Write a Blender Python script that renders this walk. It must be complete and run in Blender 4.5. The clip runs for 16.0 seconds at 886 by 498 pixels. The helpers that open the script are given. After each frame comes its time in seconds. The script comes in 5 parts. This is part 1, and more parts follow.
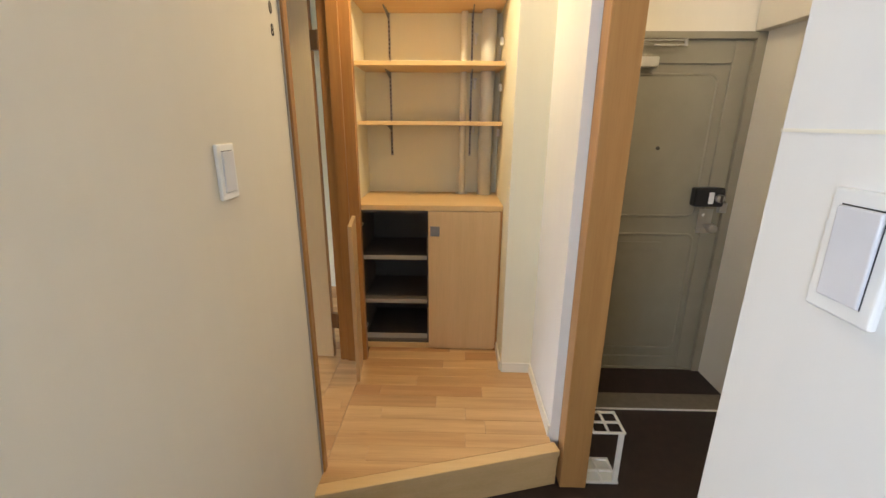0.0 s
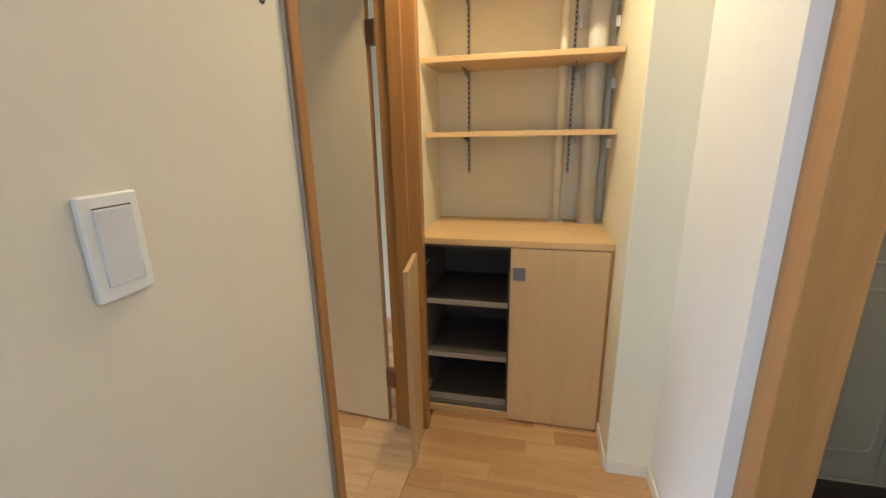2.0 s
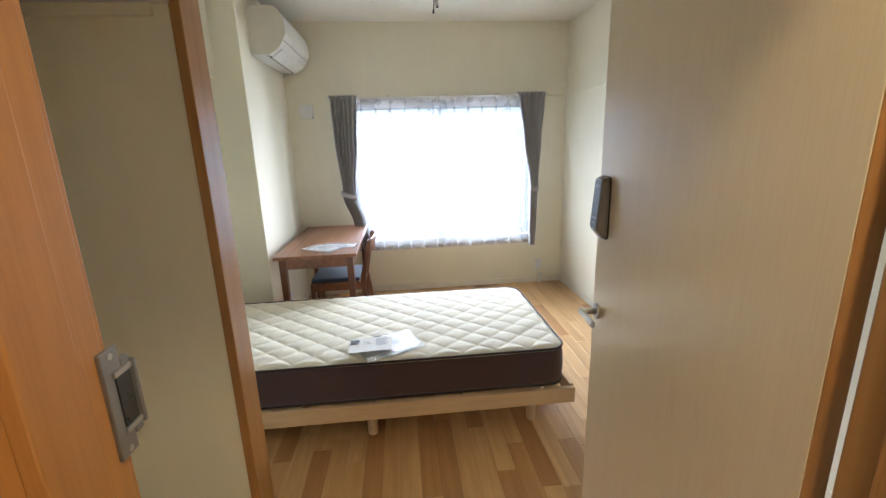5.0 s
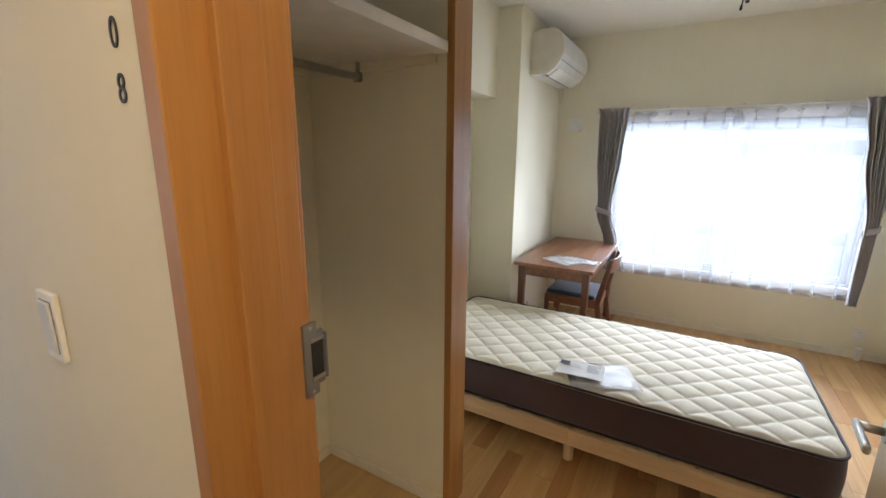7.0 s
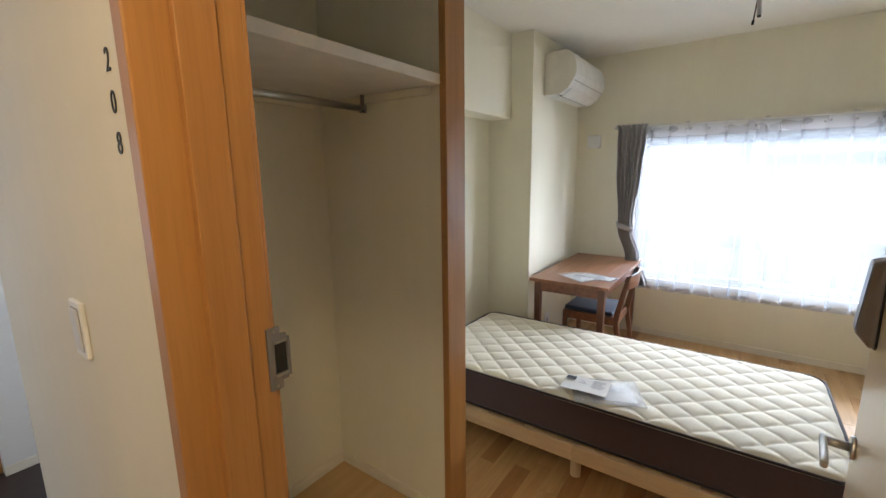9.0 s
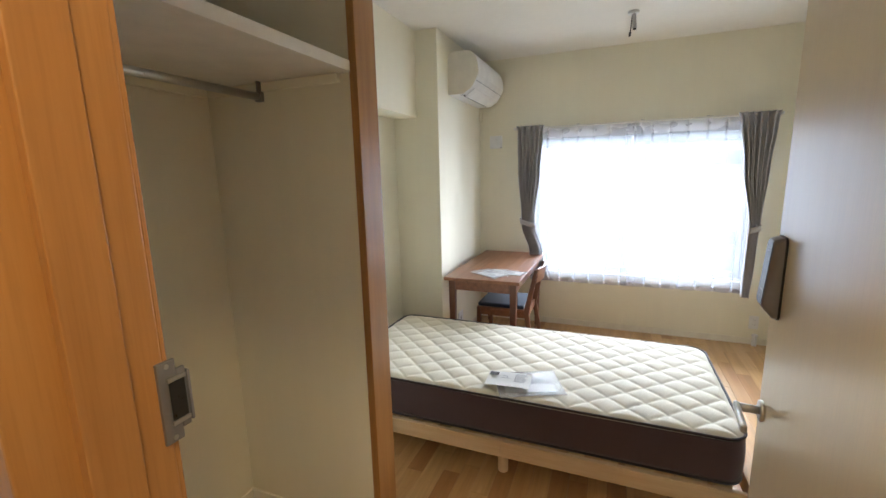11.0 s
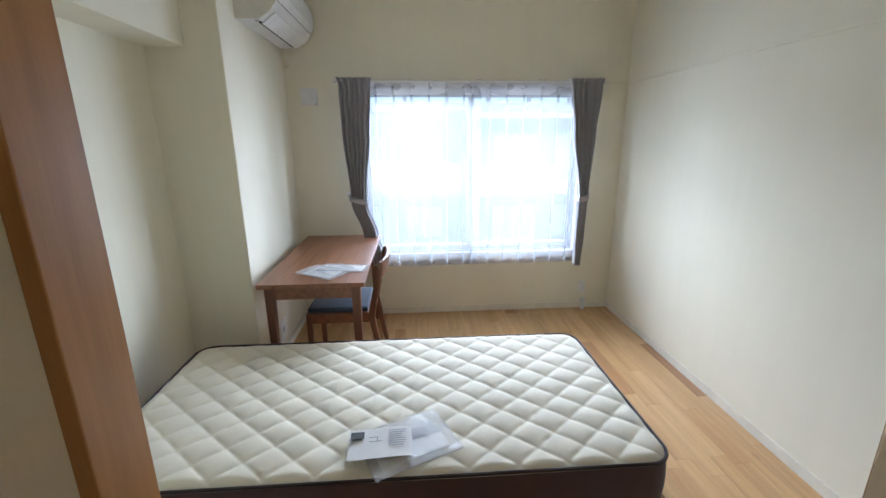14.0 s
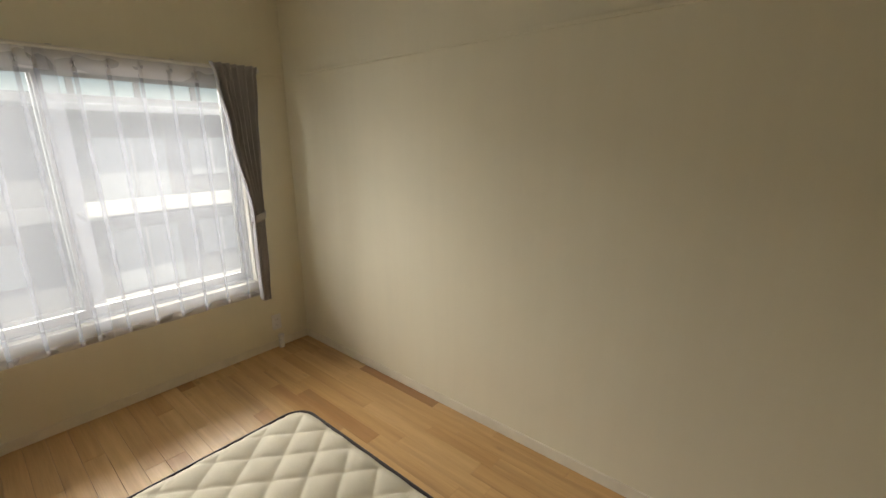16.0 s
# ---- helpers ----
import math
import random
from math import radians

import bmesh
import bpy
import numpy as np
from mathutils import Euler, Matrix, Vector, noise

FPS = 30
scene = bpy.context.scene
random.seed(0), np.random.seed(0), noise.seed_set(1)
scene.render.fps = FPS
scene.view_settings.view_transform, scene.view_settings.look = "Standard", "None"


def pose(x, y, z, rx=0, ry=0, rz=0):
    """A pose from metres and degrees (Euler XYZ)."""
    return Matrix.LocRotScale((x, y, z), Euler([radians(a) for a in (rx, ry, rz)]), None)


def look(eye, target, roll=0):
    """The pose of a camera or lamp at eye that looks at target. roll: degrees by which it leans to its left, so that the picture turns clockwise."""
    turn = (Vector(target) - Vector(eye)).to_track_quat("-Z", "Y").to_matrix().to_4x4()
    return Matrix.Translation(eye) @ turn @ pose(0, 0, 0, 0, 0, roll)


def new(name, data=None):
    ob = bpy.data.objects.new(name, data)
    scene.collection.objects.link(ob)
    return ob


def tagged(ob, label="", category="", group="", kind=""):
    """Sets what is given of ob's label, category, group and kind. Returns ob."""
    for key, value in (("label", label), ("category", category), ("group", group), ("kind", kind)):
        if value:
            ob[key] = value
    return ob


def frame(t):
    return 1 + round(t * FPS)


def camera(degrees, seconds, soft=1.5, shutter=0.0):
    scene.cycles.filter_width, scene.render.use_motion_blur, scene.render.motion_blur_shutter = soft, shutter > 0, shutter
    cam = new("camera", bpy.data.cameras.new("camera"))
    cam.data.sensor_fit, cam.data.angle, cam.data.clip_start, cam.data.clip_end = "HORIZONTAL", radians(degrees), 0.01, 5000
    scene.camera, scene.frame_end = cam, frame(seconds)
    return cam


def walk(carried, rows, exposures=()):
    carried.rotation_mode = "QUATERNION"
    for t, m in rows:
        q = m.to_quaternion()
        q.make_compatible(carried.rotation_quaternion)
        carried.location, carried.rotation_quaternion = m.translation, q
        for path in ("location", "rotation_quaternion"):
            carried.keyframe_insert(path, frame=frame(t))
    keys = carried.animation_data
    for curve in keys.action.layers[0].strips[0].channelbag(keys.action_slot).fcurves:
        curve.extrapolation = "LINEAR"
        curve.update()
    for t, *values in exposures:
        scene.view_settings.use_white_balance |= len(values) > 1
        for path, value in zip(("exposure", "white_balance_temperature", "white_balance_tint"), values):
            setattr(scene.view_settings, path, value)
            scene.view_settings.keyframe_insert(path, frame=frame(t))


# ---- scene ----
cam = camera(93.4, 16.0)
PATH = [
    (0, (0.497, 0.175, 1.389), (0.452, 2.09, 0.812), 0.4),
    (0.5, (0.491, 0.214, 1.389), (0.389, 2.128, 0.819), 0.2),
    (1, (0.496, 0.351, 1.384), (0.301, 2.262, 0.826), -0.2),
    (1.5, (0.516, 0.522, 1.391), (0.201, 2.42, 0.847), -0.5),
    (2, (0.465, 0.749, 1.402), (0.027, 2.624, 0.861), -1.1),
    (2.5, (0.471, 0.988, 1.414), (-0.199, 2.8, 0.897), -1.9),
    (3, (0.51, 1.234, 1.408), (-0.499, 2.896, 0.935), -1.6),
    (3.5, (0.45, 1.426, 1.399), (-0.869, 2.858, 0.941), -1.9),
    (4, (0.371, 1.559, 1.413), (-1.215, 2.697, 0.981), -2.5),
    (4.5, (0.311, 1.739, 1.427), (-1.516, 2.429, 0.996), -2.1),
    (5, (0.223, 1.881, 1.51), (-1.71, 2.061, 1.031), -1.8),
    (5.2, (0.181, 1.885, 1.53), (-1.758, 1.897, 1.041), -2.3),
    (7.5, (0.224, 2.153, 1.581), (-1.392, 1.045, 1.178), 0.4),
    (8, (0.208, 2.24, 1.593), (-1.381, 1.082, 1.225), -0.7),
    (10.3, (0.224, 2.193, 1.586), (-1.486, 1.217, 1.231), -0.4),
    (10.5, (0.219, 2.171, 1.578), (-1.528, 1.263, 1.224), -0.5),
    (11, (0.164, 2.128, 1.565), (-1.66, 1.388, 1.21), -1.3),
    (11.5, (0.056, 2.069, 1.559), (-1.817, 1.484, 1.171), -1.2),
    (12, (-0.028, 2.004, 1.551), (-1.932, 1.585, 1.106), -0.9),
    (12.5, (-0.136, 1.884, 1.553), (-2.063, 1.649, 1.07), -1.2),
    (13, (-0.241, 1.824, 1.548), (-2.171, 1.703, 1.036), -1.0),
    (13.5, (-0.402, 1.827, 1.554), (-2.334, 1.792, 1.039), -0.6),
    (14, (-0.558, 1.812, 1.551), (-2.486, 1.944, 1.036), -0.3),
    (14.5, (-0.747, 1.759, 1.546), (-2.648, 2.149, 1.062), -1.0),
    (15, (-0.872, 1.744, 1.531), (-2.694, 2.414, 1.049), -1.0),
    (15.5, (-1.046, 1.813, 1.549), (-2.682, 2.851, 1.051), -0.4),
    (16, (-1.243, 1.909, 1.547), (-2.49, 3.388, 1.041), -0.3),
]
EXPOSURES = [(0, 1.52, 6000, 14), (1.5, 1.5, 5650, 11), (2.5, 1.5, 5350, 13), (3.2, 1.5, 5150, 13), (3.8, 1.35, 5800, 14), (4.2, 1.33, 5800, 15), (5, 1.4, 5750, 14), (7.5, 1.13, 5950, 16), (8, 1.12, 5950, 16), (10.5, 1.15, 5850, 15), (11, 1.33, 5850, 15), (12.5, 1.3, 5600, 16), (13.5, 1.15, 5350, 13), (14.5, 0.8, 5700, 18), (15, 0.65, 5900, 20), (15.5, 0.48, 6300, 16), (16, 0.15, 7700, 15)]
walk(cam, [(t, look(eye, target, roll)) for t, eye, target, roll in PATH], EXPOSURES)

# ---- world, sun, large lights ----
world = bpy.data.worlds.new("world")
scene.world = world
world.use_nodes = True
wn = world.node_tree.nodes
sky = wn.new("ShaderNodeTexSky")
sky.sky_type = "NISHITA"
sky.sun_disc = False
sky.sun_elevation = radians(52)
sky.sun_rotation = radians(70)
world.node_tree.links.new(sky.outputs[0], wn["Background"].inputs[0])
wn["Background"].inputs[1].default_value = 0.12

sun = new("sun", bpy.data.lights.new("sun", "SUN"))
sun.data.energy, sun.data.angle, sun.data.color = 5.0, radians(0.5), (1.0, 0.95, 0.88)
sun.matrix_world = look((0, 0, 0), (-0.72, 0.25, -1.0))


def area_lamp(name, m, w, h, watts, colour):
    la = bpy.data.lights.new(name, "AREA")
    la.shape, la.size, la.size_y, la.energy, la.color = "RECTANGLE", w, h, watts, colour
    ob = new(name, la)
    ob.matrix_world = m
    return ob


# added panels standing in for skylight, outside the bedroom window and in the kitchen
area_lamp("skylight_stand_in", look((-8.2, 2.4, 3.55), (-3.9, 2.4, 1.9)), 7.0, 2.3, 1100, (0.90, 0.96, 1.0))
# two side panels kept out of view, added to brighten the room more evenly
for y, watts in ((-1.5, 220), (7.2, 480)):
    area_lamp("skylight_stand_in", look((-8.0, y, 1.9), (-4.0, 2.35, 1.4)), 3.6, 4.2, watts, (0.90, 0.96, 1.0))
# unseen panel in an invented kitchen opening, for the bluish daylight in the hall
area_lamp("kitchen_daylight_panel", look((-0.73, -1.33, 1.66), (0.5, 1.6, 1.0)), 1.05, 0.85, 19, (0.84, 0.92, 1.0))


def bulb_lamp(name, place, watts, radius, colour):
    la = bpy.data.lights.new(name, "POINT")
    la.energy, la.shadow_soft_size, la.color = watts, radius, colour
    ob = new(name, la)
    ob.location = place
    return ob


hall_lamp = area_lamp("hall_downlight", look((0.27, 2.20, 2.40), (0.27, 2.2001, 0.0)), 0.12, 0.12, 5.6, (1.0, 0.76, 0.40))
hall_lamp.data.shape = "DISK"
bulb_lamp("entrance_bulb", (1.62, 1.75, 2.30), 4.5, 0.05, (1.0, 0.80, 0.52))


# ---- materials ----
def nodes_of(name):
    m = bpy.data.materials.new(name)
    m.use_nodes = True
    nt = m.node_tree
    return m, nt, nt.nodes["Principled BSDF"]


def mapping(nt, scale, coord="Object"):
    tc = nt.nodes.new("ShaderNodeTexCoord")
    mp = nt.nodes.new("ShaderNodeMapping")
    mp.inputs["Scale"].default_value = scale
    nt.links.new(tc.outputs[coord], mp.inputs[0])
    return mp.outputs[0]


def noise_tex(nt, vec, scale, detail=4, rough=0.55):
    n = nt.nodes.new("ShaderNodeTexNoise")
    n.inputs["Scale"].default_value, n.inputs["Detail"].default_value = scale, detail
    n.inputs["Roughness"].default_value = rough
    nt.links.new(vec, n.inputs["Vector"])
    return n.outputs[0]


def ramp(nt, fac, stops):
    r = nt.nodes.new("ShaderNodeValToRGB")
    els = r.color_ramp.elements
    els[0].position, els[0].color = stops[0][0], (*stops[0][1], 1)
    els[1].position, els[1].color = stops[-1][0], (*stops[-1][1], 1)
    for p, c in stops[1:-1]:
        els.new(p).color = (*c, 1)
    nt.links.new(fac, r.inputs[0])
    return r.outputs[0]


def mix(nt, fac, a, b, mode="MIX"):
    m = nt.nodes.new("ShaderNodeMix")
    m.data_type, m.blend_type = "RGBA", mode
    for sock, v in ((m.inputs[0], fac), (m.inputs[6], a), (m.inputs[7], b)):
        if isinstance(v, (int, float)):
            sock.default_value = v
        elif isinstance(v, tuple):
            sock.default_value = (*v, 1)
        else:
            nt.links.new(v, sock)
    return m.outputs[2]


def bump(nt, bsdf, height, strength, dist):
    b = nt.nodes.new("ShaderNodeBump")
    b.inputs["Strength"].default_value, b.inputs["Distance"].default_value = strength, dist
    nt.links.new(height, b.inputs["Height"])
    nt.links.new(b.outputs[0], bsdf.inputs["Normal"])


def tint(c, k):
    return tuple(min(1, v * k) for v in c)


def plain(name, colour, rough=0.5, metal=0.0, vary=0.06, scale=9.0, fine=0.0, coat=0.0):
    """A painted, moulded or metal surface with slight clouding and grain."""
    m, nt, bs = nodes_of(name)
    v = mapping(nt, (1, 1, 1))
    big = noise_tex(nt, v, scale, 3)
    nt.links.new(ramp(nt, big, [(0.3, tint(colour, 1 - vary)), (0.7, tint(colour, 1 + vary))]), bs.inputs["Base Color"])
    bs.inputs["Metallic"].default_value = metal
    small = noise_tex(nt, v, scale * 14, 3)
    r = nt.nodes.new("ShaderNodeMapRange")
    r.inputs[3].default_value, r.inputs[4].default_value = max(0.03, rough - 0.07), min(1, rough + 0.07)
    nt.links.new(small, r.inputs[0])
    nt.links.new(r.outputs[0], bs.inputs["Roughness"])
    bs.inputs["Coat Weight"].default_value = coat
    if fine:
        bump(nt, bs, small, 0.4, fine)
    return m


def wallpaper(name, colour, vary=0.03):
    """Vinyl wall covering: fine woven emboss, faint vertical streaks and soft stains."""
    m, nt, bs = nodes_of(name)
    v = mapping(nt, (1, 1, 1))
    cloud = noise_tex(nt, v, 1.7, 4)
    base = ramp(nt, cloud, [(0.3, tint(colour, 1 - vary)), (0.7, tint(colour, 1 + vary))])
    streak = noise_tex(nt, mapping(nt, (16, 16, 0.7)), 1.0, 3)
    base = mix(nt, 0.2, base, ramp(nt, streak, [(0.35, tint(colour, 0.955)), (0.65, tint(colour, 1.03))]))
    nt.links.new(base, bs.inputs["Base Color"])
    bs.inputs["Roughness"].default_value = 0.72
    bs.inputs["Specular IOR Level"].default_value = 0.3
    weave = noise_tex(nt, v, 420, 4, 0.7)
    bump(nt, bs, weave, 0.35, 0.0006)
    return m


def timber(name, light, dark, axis=0, grain=1.0, rough=0.42, per_piece=0.0, knots=0.0, gloss=0.0):
    """Wood with long grain along one axis, fine pores, and piece-to-piece change of tone."""
    m, nt, bs = nodes_of(name)
    sc = [26.0 * grain] * 3
    sc[axis] = 1.5 * grain
    tc = nt.nodes.new("ShaderNodeTexCoord")
    info = nt.nodes.new("ShaderNodeObjectInfo")
    off = nt.nodes.new("ShaderNodeVectorMath")
    off.operation = "MULTIPLY_ADD"
    rnd = nt.nodes.new("ShaderNodeCombineXYZ")
    for i in range(3):
        nt.links.new(info.outputs["Random"], rnd.inputs[i])
    nt.links.new(rnd.outputs[0], off.inputs[0])
    off.inputs[1].default_value = (37.0, 53.0, 71.0) if per_piece else (0, 0, 0)
    nt.links.new(tc.outputs["Object"], off.inputs[2])
    mp = nt.nodes.new("ShaderNodeMapping")
    mp.inputs["Scale"].default_value = sc
    nt.links.new(off.outputs[0], mp.inputs[0])
    g = noise_tex(nt, mp.outputs[0], 1.0, 6, 0.6)
    col = ramp(nt, g, [(0.28, dark), (0.5, tuple((a + b) / 2 for a, b in zip(light, dark))), (0.72, light)])
    mp2 = nt.nodes.new("ShaderNodeMapping")
    sc2 = [230.0] * 3
    sc2[axis] = 7.0
    mp2.inputs["Scale"].default_value = sc2
    nt.links.new(off.outputs[0], mp2.inputs[0])
    pores = noise_tex(nt, mp2.outputs[0], 1.0, 3)
    col = mix(nt, 0.13, col, ramp(nt, pores, [(0.35, tint(dark, 0.72)), (0.55, light)]))
    if per_piece:
        hue = ramp(nt, info.outputs["Random"], [(0.0, (0.58, 0.44, 0.34)), (0.10, (0.72, 0.60, 0.49)), (0.24, (0.93, 0.89, 0.84)), (0.35, (0.98, 0.96, 0.94)),
                                                (0.7, (1.0, 1.0, 1.0)), (0.9, (1.06, 1.08, 1.12)), (1.0, (0.88, 0.82, 0.74))])
        col = mix(nt, per_piece, col, hue, "MULTIPLY")
        patch = noise_tex(nt, mp.outputs[0], 0.45, 3)
        col = mix(nt, ramp(nt, patch, [(0.58, (0, 0, 0)), (0.72, (0.6, 0.6, 0.6))]), col, tint(dark, 0.7))
    if knots:
        kn = nt.nodes.new("ShaderNodeTexVoronoi")
        kn.inputs["Scale"].default_value = 5.0
        kv = nt.nodes.new("ShaderNodeMapping")
        ks = [1.0] * 3
        ks[axis] = 0.45
        kv.inputs["Scale"].default_value = ks
        nt.links.new(off.outputs[0], kv.inputs[0])
        nt.links.new(kv.outputs[0], kn.inputs["Vector"])
        col = mix(nt, ramp(nt, kn.outputs["Distance"], [(0.03, (knots,) * 3), (0.10, (0, 0, 0))]), col, tint(dark, 0.4))
    nt.links.new(col, bs.inputs["Base Color"])
    r = nt.nodes.new("ShaderNodeMapRange")
    r.inputs[3].default_value, r.inputs[4].default_value = rough - 0.06, rough + 0.1
    nt.links.new(pores, r.inputs[0])
    nt.links.new(r.outputs[0], bs.inputs["Roughness"])
    bs.inputs["Coat Weight"].default_value = gloss
    bs.inputs["Coat Roughness"].default_value = 0.25
    bump(nt, bs, pores, 0.25, 0.0004)
    return m


M_WALL = wallpaper("cream_wallpaper", (0.85, 0.815, 0.66))
# cream paper darkened: weaker lamplight on hall and entrance walls is put into its colour
M_WALL_HALL_DIM = wallpaper("hall_wallpaper_dimmed", (0.72, 0.67, 0.565))
M_WALL_NICHE = wallpaper("niche_wallpaper", (0.83, 0.785, 0.61))
M_WHITE_WALL = wallpaper("white_wallpaper", (0.80, 0.79, 0.76))
M_CEIL = wallpaper("ceiling_paper", (0.86, 0.835, 0.755))
M_BASE = plain("cream_skirting", (0.83, 0.79, 0.67), 0.4)
M_FLOOR_X = timber("birch_plank", (0.70, 0.45, 0.21), (0.50, 0.295, 0.12), 0, 0.8, 0.33, 0.85, 0.5, 0.25)
M_JOINT = plain("plank_joint", (0.14, 0.08, 0.04), 0.7)
M_JAMB = timber("stained_jamb_wood", (0.46, 0.228, 0.066), (0.33, 0.147, 0.038), 2, 0.9, 0.38, 0, 0, 0.2)
M_POST = timber("light_post_wood", (0.47, 0.26, 0.09), (0.38, 0.19, 0.06), 2, 1.0, 0.45)
M_MAPLE = timber("maple_board", (0.72, 0.505, 0.245), (0.64, 0.425, 0.185), 0, 0.8, 0.4)
M_MAPLE_V = timber("maple_panel", (0.68, 0.475, 0.245), (0.62, 0.42, 0.205), 2, 0.8, 0.42)
M_DOOR = timber("pale_door_veneer", (0.82, 0.68, 0.44), (0.79, 0.645, 0.41), 2, 1.0, 0.32, 0, 0, 0.5)
M_PINE = timber("pine", (0.76, 0.58, 0.36), (0.62, 0.42, 0.22), 1, 1.0, 0.45, 0, 0.75)
M_PINE_V = timber("pine_leg_wood", (0.74, 0.56, 0.34), (0.62, 0.43, 0.23), 2, 1.0, 0.45)
M_PLY = timber("closet_plywood", (0.62, 0.42, 0.20), (0.50, 0.32, 0.14), 0, 0.6, 0.5)
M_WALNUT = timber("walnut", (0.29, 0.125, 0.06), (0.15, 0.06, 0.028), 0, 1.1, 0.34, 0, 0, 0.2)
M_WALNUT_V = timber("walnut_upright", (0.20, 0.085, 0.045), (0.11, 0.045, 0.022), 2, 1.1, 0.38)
M_LINO = plain("dark_brown_vinyl", (0.022, 0.012, 0.009), 0.5, 0, 0.25, 18, 0.0004)
M_STRIP = plain("grey_sill_stone", (0.16, 0.135, 0.10), 0.55, 0, 0.12, 30, 0.0005)
M_STEELDOOR = plain("olive_grey_door_paint", (0.27, 0.245, 0.18), 0.42, 0, 0.05, 6, 0.0003)
M_BLACK = plain("black_plastic", (0.012, 0.012, 0.013), 0.3)
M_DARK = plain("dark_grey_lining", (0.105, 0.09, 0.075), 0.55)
M_GREYEDGE = plain("grey_shelf_edging", (0.36, 0.33, 0.28), 0.5)
M_STEEL = plain("brushed_steel", (0.56, 0.55, 0.53), 0.3, 1.0)
M_DULL = plain("dull_grey_metal", (0.30, 0.30, 0.31), 0.38, 0.8)
M_BRONZE = plain("dark_bronze", (0.20, 0.12, 0.065), 0.4, 0.7)
M_WHITE = plain("white_plastic", (0.80, 0.80, 0.78), 0.35)
M_WHITE_METAL = plain("white_enamel", (0.78, 0.76, 0.70), 0.35)
M_PIPE = plain("grey_pipe_plastic", (0.68, 0.67, 0.60), 0.4)
M_CREAMPIPE = plain("cream_pipe_plastic", (0.86, 0.82, 0.69), 0.4)
M_INK = plain("black_ink", (0.02, 0.02, 0.022), 0.5)
M_GREYINK = plain("grey_print", (0.33, 0.33, 0.35), 0.6)


# ---- mesh helpers ----
def put(bm, m):
    bmesh.ops.transform(bm, matrix=m, verts=bm.verts)
    return bm


def slab(lo, hi, bev=0.0, seg=2):
    """A box from corner to corner with softened edges."""
    bm = bmesh.new()
    bmesh.ops.create_cube(bm, size=1.0)
    c = [(a + b) / 2 for a, b in zip(lo, hi)]
    s = [abs(b - a) for a, b in zip(lo, hi)]
    put(bm, Matrix.Translation(c) @ Matrix.Diagonal((*s, 1)))
    if bev:
        bmesh.ops.bevel(bm, geom=bm.edges[:], offset=min(bev, min(s) * 0.45), segments=seg, affect="EDGES", profile=0.5)
    return bm


def rod(a, b, r0, r1=None, n=16, bev=0.0):
    bm = bmesh.new()
    a, b = Vector(a), Vector(b)
    bmesh.ops.create_cone(bm, cap_ends=True, segments=n, radius1=r0, radius2=r0 if r1 is None else r1, depth=(b - a).length)
    if bev:
        caps = [e for e in bm.edges if len({round(v.co.z, 5) for v in e.verts}) == 1]
        bmesh.ops.bevel(bm, geom=caps, offset=bev, segments=2, affect="EDGES", profile=0.5)
    q = (b - a).to_track_quat("Z", "Y").to_matrix().to_4x4()
    return put(bm, Matrix.Translation((a + b) / 2) @ q)


def prism(pts, axis, lo, hi, bev=0.0, seg=2):
    """A profile of 2D points swept along an axis: 0 gives (y, z), 1 gives (x, z), 2 gives (x, y)."""
    bm = bmesh.new()
    def at(p, d):
        return ((d, p[0], p[1]), (p[0], d, p[1]), (p[0], p[1], d))[axis]
    a = [bm.verts.new(at(p, lo)) for p in pts]
    b = [bm.verts.new(at(p, hi)) for p in pts]
    n = len(pts)
    for i in range(n):
        bm.faces.new((a[i], a[(i + 1) % n], b[(i + 1) % n], b[i]))
    bm.faces.new(a)
    bm.faces.new(b[::-1])
    bmesh.ops.recalc_face_normals(bm, faces=bm.faces)
    if bev:
        bmesh.ops.bevel(bm, geom=bm.edges[:], offset=bev, segments=seg, affect="EDGES", profile=0.5)
    return bm


def joined(*bms):
    """Several pieces of one part in one bmesh."""
    out = bmesh.new()
    for b in bms:
        me = bpy.data.meshes.new("tmp")
        b.to_mesh(me)
        b.free()
        out.from_mesh(me)
        bpy.data.meshes.remove(me)
    return out


def mesh(name, bm, mat, smooth=False):
    me = bpy.data.meshes.new(name)
    bm.to_mesh(me)
    bm.free()
    me.materials.append(mat)
    if smooth:
        for p in me.polygons:
            p.use_smooth = True
    return new(name, me)


def part(name, bm, mat, parent, label="", smooth=False):
    """Links a bmesh as one mesh object under a thing or a part, in the parent's own space."""
    ob = mesh(name, bm, mat, smooth)
    ob.parent = parent
    if label:
        ob["label"] = label
    return ob


def thing(name, m, label, category, group="", kind=""):
    ob = new(name)
    ob.empty_display_size = 0.1
    ob.matrix_world = m
    return tagged(ob, label, category, group, kind)


def setting(name, bm, mat, label):
    return tagged(mesh(name, bm, mat), label, name.split("_")[0], "", "structure")


def lettering(name, text, m, size, mat, parent=None, depth=0.0006):
    cu = bpy.data.curves.new(name, "FONT")
    cu.body, cu.size, cu.extrude, cu.align_x, cu.align_y = text, size, depth, "CENTER", "CENTER"
    tmp = bpy.data.objects.new(name, cu)
    me = bpy.data.meshes.new_from_object(tmp)
    bpy.data.objects.remove(tmp)
    me.materials.append(mat)
    ob = new(name, me)
    ob.parent = parent
    ob.matrix_basis = m
    return ob


# ---- the setting ----
Z_CEIL, Z_HALL, Z_LOW = 2.66, 2.42, -0.2
X_W, Y_N, X_H, X_R = -4.13, 3.60, -0.027, -0.165   # west wall, north wall, hall face and room face of the door wall
Y_D0, Y_D1 = 1.585, 2.415                            # the room door's clear opening
